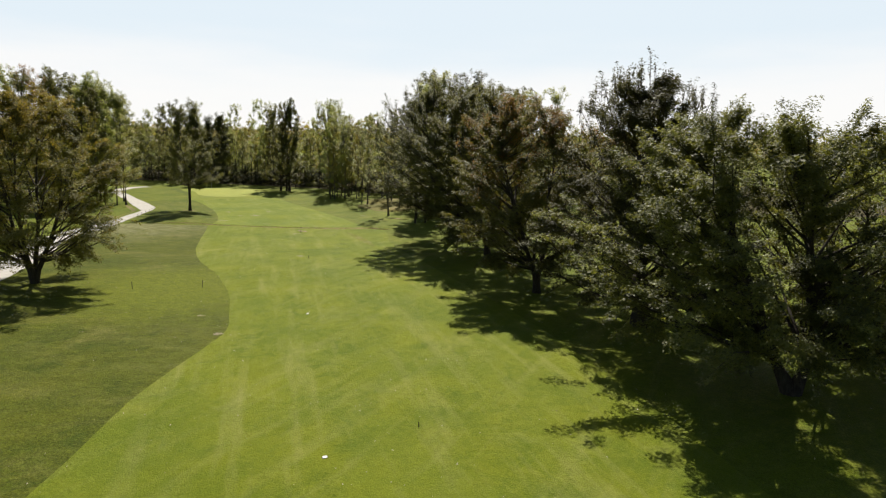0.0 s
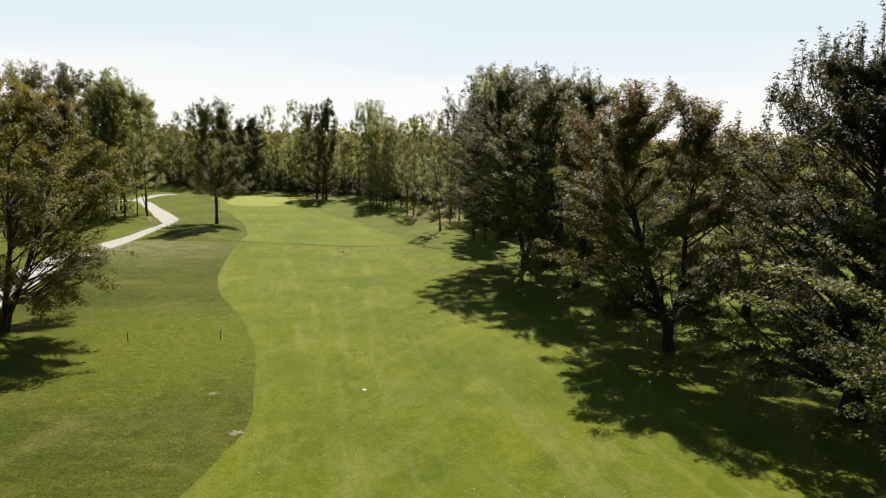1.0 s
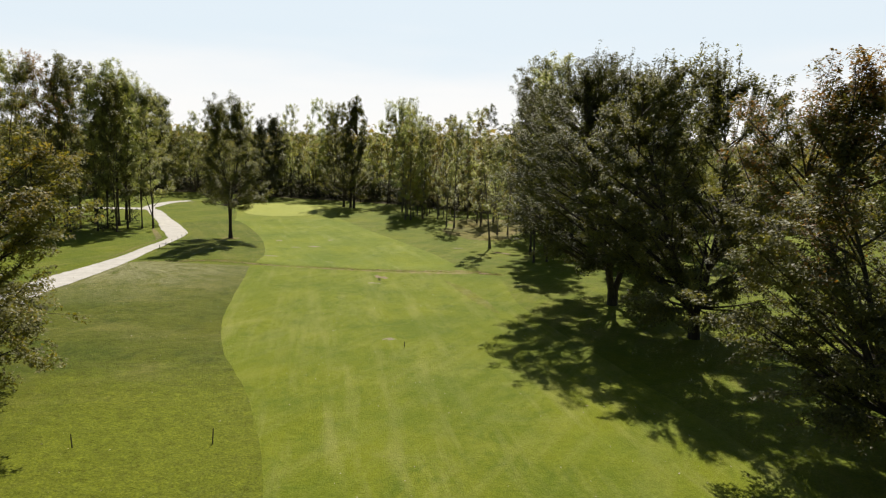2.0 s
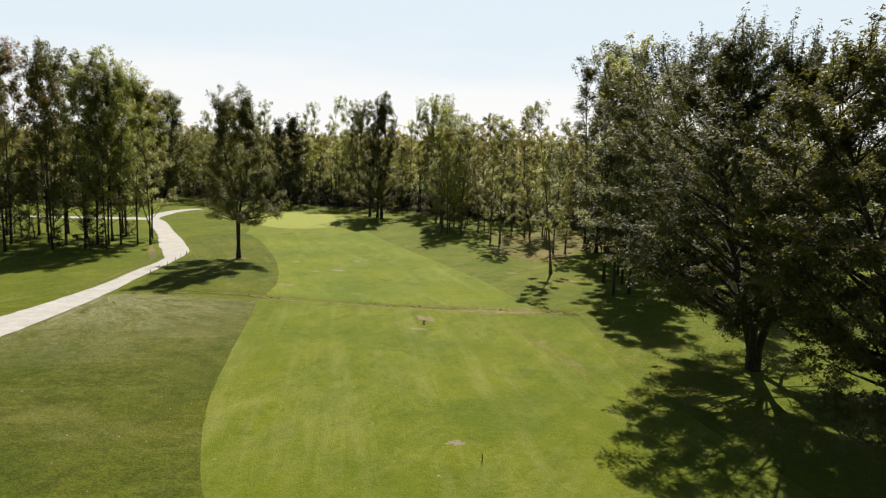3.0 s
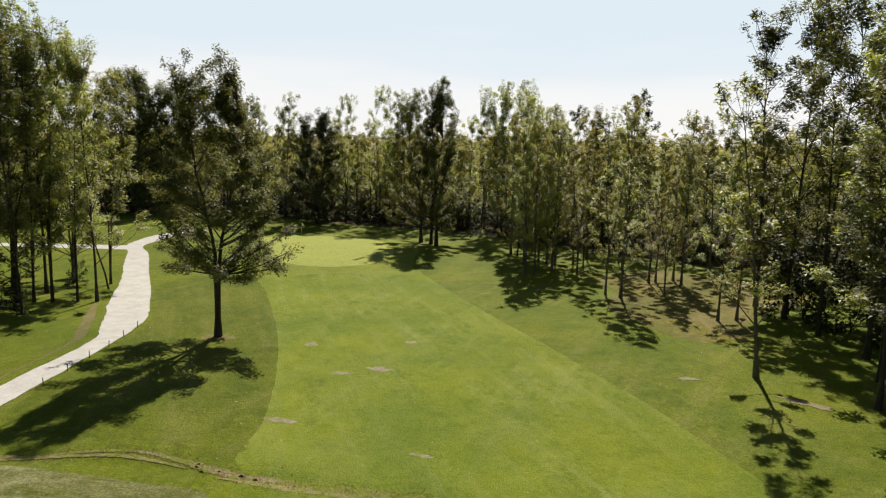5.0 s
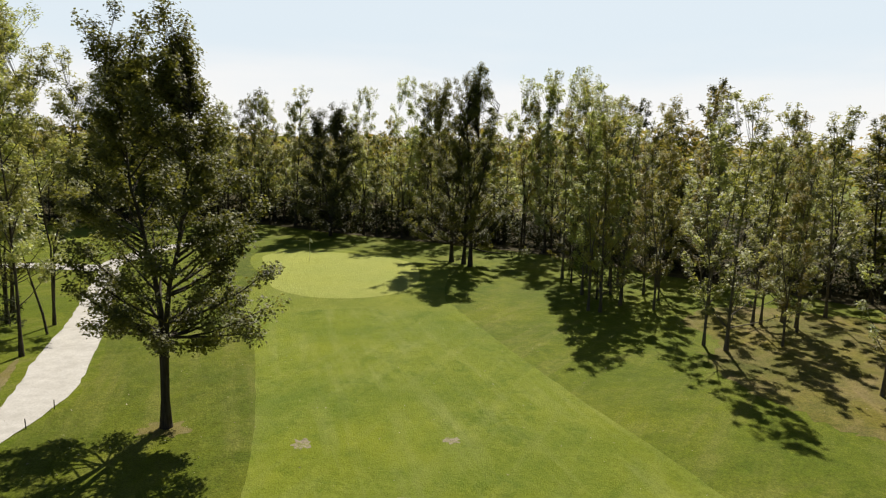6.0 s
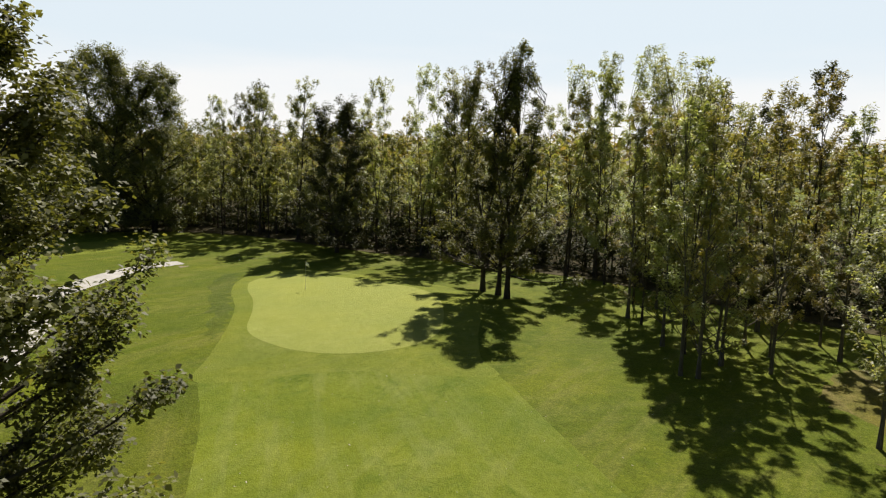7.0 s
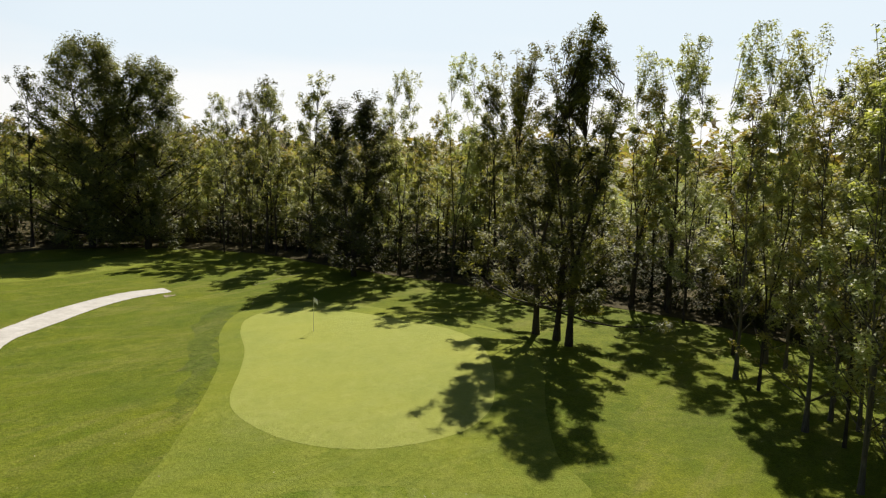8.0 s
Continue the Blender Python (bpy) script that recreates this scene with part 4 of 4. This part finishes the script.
# the edge of the woods, in uneven rows, with shrubs at its foot
EDGE = smooth_loop([(-112, 150), (-104, 162), (-96, 176), (-86, 182), (-76, 181), (-66, 178), (-58, 173.5), (-48, 171), (-38, 168), (-28, 164), (-19, 157.5), (-9, 151), (1, 144.5), (12, 139), (26, 135)], 10, False)
for row, (back, gap) in enumerate([(0.0, 2.6), (5.5, 3.8)]):
    walked, last = 0.0, EDGE[0]
    for p in EDGE[1:]:
        walked += (p - last).length
        last = p
        if walked < gap * rng.uniform(0.7, 1.5):
            continue
        walked = 0.0
        x, y = p.x + rng.gauss(0, 0.9), p.y + back + rng.gauss(0, 1.2)
        h = rng.choice([12, 14, 15.5, 17, 18.5, 20.5])
        mat = rng.choice([M_LEAF, M_LEAF_PALE, M_LEAF_PALE, M_LEAF_YELLOW, M_LEAF_DARK] if x > -60 else [M_LEAF, M_LEAF_DARK, M_LEAF_PALE])
        stand("edge", rng.randrange(4), mat, M_BARK, "woodland_tree", "slender woodland tree at the edge of the woods", "trees at the woods edge", x, y, rng.uniform(0, 360), h / 18 * rng.uniform(0.85, 1.1), h / 18)
last, walked = EDGE[0], 0.0
for p in EDGE[1:]:
    walked += (p - last).length
    last = p
    if walked < 1.9:
        continue
    walked = 0.0
    size = rng.uniform(0.55, 1.1)
    stand("bush", rng.randrange(3), rng.choice([M_UNDER_SHADE, M_UNDER_SHADE, M_UNDER_SHADE, M_LEAF_DARK]), M_BARK, "shrub", "dense green shrub at the foot of the woods, mostly coloured dark for shade", "shrubs at the woods edge", p.x + rng.gauss(0, 0.8), p.y + 2.6 + rng.gauss(0, 0.9), rng.uniform(0, 360), size)


# ---- woods behind and far away ----
def moved(piece, x, y, turn, size, tall):
    v, q = piece
    c, s = math.cos(turn), math.sin(turn)
    w = v * np.array([size, size, tall])
    w = np.stack([w[:, 0] * c - w[:, 1] * s + x, w[:, 0] * s + w[:, 1] * c + y, w[:, 2] + 0.35], 1)
    return w, q


def deep_woods():
    rng = np.random.default_rng(7)
    wood, leaf = [], []
    low = [grow(90 + k, 15, 1.5, 3.0, "slim", 20, 4, 24, 0.48, 0.15, 1, 1.2, twigs=False) for k in range(3)]
    for _ in range(300):
        x = rng.uniform(-135, 60)
        edge = np.interp(x, [-135, -98, -88, -60, -30, 0, 26, 60], [158, 180, 189, 182, 172, 152, 143, 137])
        back = 75 * rng.uniform(0, 1) ** 1.5
        y = edge - 4 + back
        g = low[rng.integers(3)]
        turn, size, tall = rng.uniform(0, 6.28), rng.uniform(0.8, 1.2), rng.uniform(0.78, 1.06)
        wood.append(moved(g[0], x, y, turn, size, tall))
        leaf.append(moved(g[2], x, y, turn, size, tall))
    v, q = joined(wood)
    tagged(new("woodland_trunks", mesh_of("woodland_trunks", v, q, M_BARK)), "bare stems deep in the woods", "woods", kind="stuff")
    v, q = joined(leaf)
    tagged(new("woodland", mesh_of("woodland", v, q, M_SCRUB)), "mixed green and yellow-brown woodland behind the edge trees", "woods", kind="stuff")
    # undergrowth between the stems, its leaf colour darkened to stand for shade
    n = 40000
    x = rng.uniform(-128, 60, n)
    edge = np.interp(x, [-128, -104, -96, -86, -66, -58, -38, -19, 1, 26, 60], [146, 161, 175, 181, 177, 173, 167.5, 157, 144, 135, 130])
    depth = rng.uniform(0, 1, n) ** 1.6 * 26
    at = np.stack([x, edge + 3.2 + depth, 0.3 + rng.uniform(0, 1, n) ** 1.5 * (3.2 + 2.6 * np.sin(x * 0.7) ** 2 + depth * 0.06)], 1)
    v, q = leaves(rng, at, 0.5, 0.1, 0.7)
    tagged(new("undergrowth", mesh_of("undergrowth", v, q, M_UNDER_SHADE)), "dense undergrowth between the woodland stems, its colour darkened for shade", "undergrowth", kind="stuff")
    # far canopy out to the horizon
    n = 90000
    y = 200 + 1500 * rng.uniform(0, 1, n) ** 2.6
    x = rng.uniform(-1, 1, n) * (130 + y * 0.95) - 30
    hill = 10.5 + 2.4 * np.sin(x * 0.045 + np.sin(y * 0.03)) * np.sin(y * 0.05 + 1.3) + 1.6 * np.sin(x * 0.31 + y * 0.2) + rng.normal(0, 1.9, n) + (y - 200) * 0.012
    at = np.stack([x, y, np.maximum(hill, 0.6)], 1)
    v, q = leaves(rng, at, 1.0 + y[:, None] * 0.0028, 0.1, 0.8)
    tagged(new("far_woods", mesh_of("far_woods", v, q, M_SCRUB)), "far green-brown woods stretching to the horizon", "woods", kind="stuff")


deep_woods()


# ---- small things ----
def ring_tube(points, radii, sides, material, name):
    v, q = tube(points, radii, sides)
    return mesh_of(name, v, q, material, True)


def flagstick(x, y):
    base = float(rise(x, y)) + 0.03
    flag = thing("flagstick", "thin pale flagstick with a small white flag in the hole", "flagstick", pose(x, y, base))
    part("pole", ring_tube([(0, 0, -0.15), (0, 0, 0.5), (0, 0, 1.4), (0, 0, 2.25)], [0.014, 0.014, 0.012, 0.01], 8, M_POLE, "pole"), flag)
    part("cup", ring_tube([(0, 0, 0.0), (0, 0, 0.006), (0, 0, 0.006)], [0.06, 0.06, 0.02], 14, M_HOLE, "cup"), flag, "dark hole liner")
    n = 9
    verts, quads = [], []
    for i in range(n):
        u = i / (n - 1)
        for v in range(4):
            verts.append((0.34 * u + 0.01, 0.05 * math.sin(u * 5 + v * 0.4) - 0.08 * u, 2.2 - 0.1 * v * (1 - 0.3 * u) - 0.22 * u * u))
    for i in range(n - 1):
        for v in range(3):
            k = i * 4 + v
            quads.append((k, k + 1, k + 5, k + 4))
    cloth = part("flag", mesh_of("flag", np.array(verts), np.array(quads), M_WHITE, True), flag, "small white cloth flag")
    solid = cloth.modifiers.new("thickness", "SOLIDIFY")
    solid.thickness = 0.004


flagstick(-50.9, 146.6)


def stake(x, y, tall, lean, name="stake", label="short dark wooden marker stake in the grass", group="marker stakes"):
    ob = thing(name, label, "stake", pose(x, y, float(rise(x, y)), lean, -lean), group)
    part("post", ring_tube([(0, 0, -0.1), (0, 0, tall * 0.8), (0, 0, tall)], [0.024, 0.022, 0.01], 6, M_STAKE, "post"), ob)
    part("cap", ring_tube([(0, 0, tall * 0.9), (0, 0, tall * 0.93), (0, 0, tall * 1.02)], [0.02, 0.028, 0.014], 6, M_STAKE, "cap"), ob)


for x, y, tall, lean in [(-23.5, 50.3, 0.55, 2), (-18.6, 51.5, 0.6, -3), (-13.1, 65.2, 0.3, 1), (-0.65, 26.6, 0.22, 4)]:
    stake(x, y, tall, lean)
for k, (x, y) in enumerate([(-44.1, 96.4), (-44.5, 98.5), (-44.9, 100.7), (-45.2, 102.7), (-45.7, 104.8), (-46.2, 106.9)]):
    stake(x, y, 0.42, (3, -2, 1, -4, 2, 0)[k], "edge_post", "low dark post lining the gravel path", "posts lining the path")


snag = thing("dead_sapling", "bare dead sapling leaning beside the gravel path", "tree", pose(-55.6, 117.0, float(rise(-55.6, 117.0))))
snag_trunk = part("trunk", ring_tube([(0, 0, -0.2), (-0.35, 0.05, 1.3), (-0.8, 0.0, 2.8), (-1.5, 0.1, 4.6), (-1.9, 0.1, 5.8)], [0.085, 0.075, 0.06, 0.04, 0.015], 7, M_BARK, "trunk"), snag)
for z, x, dx, dy in [(2.6, -0.75, -0.9, 0.3), (3.6, -1.1, 0.5, -0.4), (4.4, -1.42, -0.8, -0.3)]:
    part("branch", ring_tube([(x, 0.04, z), (x + dx * 0.5, dy * 0.5, z + 0.5), (x + dx, dy, z + 0.85)], [0.025, 0.016, 0.006], 5, M_BARK, "branch"), snag_trunk)


def plate(size, z, material, name):
    bm = bmesh.new()
    bmesh.ops.create_cube(bm, size=1.0, matrix=Matrix.Translation((0, 0, z)) @ Matrix.Diagonal((*size, 1)))
    bmesh.ops.bevel(bm, geom=bm.edges[:], offset=min(size) * 0.25, segments=2, affect="EDGES")
    me = bpy.data.meshes.new(name)
    bm.to_mesh(me)
    bm.free()
    me.materials.append(material)
    return me


marker = thing("distance_marker", "small dark marker plate on a stub in worn turf", "marker", pose(-18.2, 85.2, float(rise(-18.2, 85.2)) + 0.012, 0, 0, 8))
part("base_plate", plate((0.24, 0.16, 0.03), 0.015, M_STAKE, "base_plate"), marker)
part("stub", plate((0.06, 0.06, 0.16), 0.1, M_STAKE, "stub"), marker)
part("top_plate", plate((0.28, 0.14, 0.04), 0.2, M_STAKE, "top_plate"), marker)


def ground_disc(x, y):
    disc_thing = thing("yardage_disc", "small flat white distance disc set in the fairway turf", "marker", pose(x, y, float(rise(x, y)) + 0.012), "distance discs")
    part("plate", ring_tube([(0, 0, 0.0), (0, 0, 0.02), (0, 0, 0.024), (0, 0, 0.024)], [0.1, 0.1, 0.09, 0.005], 18, M_WHITE, "plate"), disc_thing)
    part("rim", ring_tube([(0, 0, -0.01), (0, 0, 0.012), (0, 0, 0.012)], [0.115, 0.112, 0.098], 18, M_STAKE, "rim"), disc_thing, "dark rim sunk in the turf")


ground_disc(-4.0, 23.6)
ground_disc(-8.95, 44.55)


def litter():
    """Fallen leaves and clover heads strewn over the grass."""
    rng = np.random.default_rng(9)
    n = 1500
    y = rng.uniform(14, 130, n)
    x = -0.29 * y + rng.normal(0, 14, n)
    at = np.stack([x, y, rise(x, y) + 0.045], 1)
    v, q = leaves(rng, at, 0.075, 0.0, 0.7)
    tagged(new("fallen_leaves", mesh_of("fallen_leaves", v, q, M_FLECK)), "scattered pale fallen leaves on the grass", "leaves", kind="stuff")


litter()


def ditch_growth():
    """Clods of earth and dry grass blades along the broken ditch."""
    rng = np.random.default_rng(21)
    line = np.array([(p.x, p.y) for p in smooth_loop(DITCH_LINE, 14, False)])
    n = 110
    k = rng.integers(0, len(line), n)
    keep = np.sin(line[k, 0] * 1.9) + np.sin(line[k, 0] * 0.83 + 1) + rng.normal(0, 0.6, n) > np.where(line[k, 0] < -33, 9.0, 0.1)
    at = line[k[keep]] + rng.normal(0, 1, (keep.sum(), 2)) * (0.25, 0.09)
    pieces = []
    for x, y in at:
        size = rng.uniform(0.03, 0.09)
        z = float(rise(x, y))
        path = [(x - size * rng.uniform(0.8, 2.4), y, z - 0.01), (x, y + rng.normal(0, 0.02), z + size * 0.5), (x + size * rng.uniform(0.8, 2.4), y, z - 0.01)]
        pieces.append(tube(path, [size * 0.3, size * 0.7, size * 0.25], 5))
    v, q = joined(pieces)
    tagged(new("earth_clods", mesh_of("earth_clods", v, q, M_CLOD)), "dark clods of broken earth along the ditch", "earth", kind="stuff")
    n = 2400
    k = rng.integers(0, len(line), n)
    x, y = line[k, 0] + rng.normal(0, 0.3, n), line[k, 1] + rng.normal(-0.05, 0.3, n)
    foot = np.stack([x, y, rise(x, y)], 1)
    lean = rng.normal(0, 0.07, (n, 3)) + (0, -0.03, 0)
    lean[:, 2] = rng.uniform(0.03, 0.12, n)
    verts = np.stack([foot - (0.014, 0, 0), foot + (0.014, 0, 0), foot + lean], 1)
    tagged(new("dry_grass", mesh_of("dry_grass", verts.reshape(-1, 3), np.arange(n * 3).reshape(-1, 3), M_BLADE)), "tufts of straw and green grass blades along the ditch", "grass", kind="stuff")


ditch_growth()
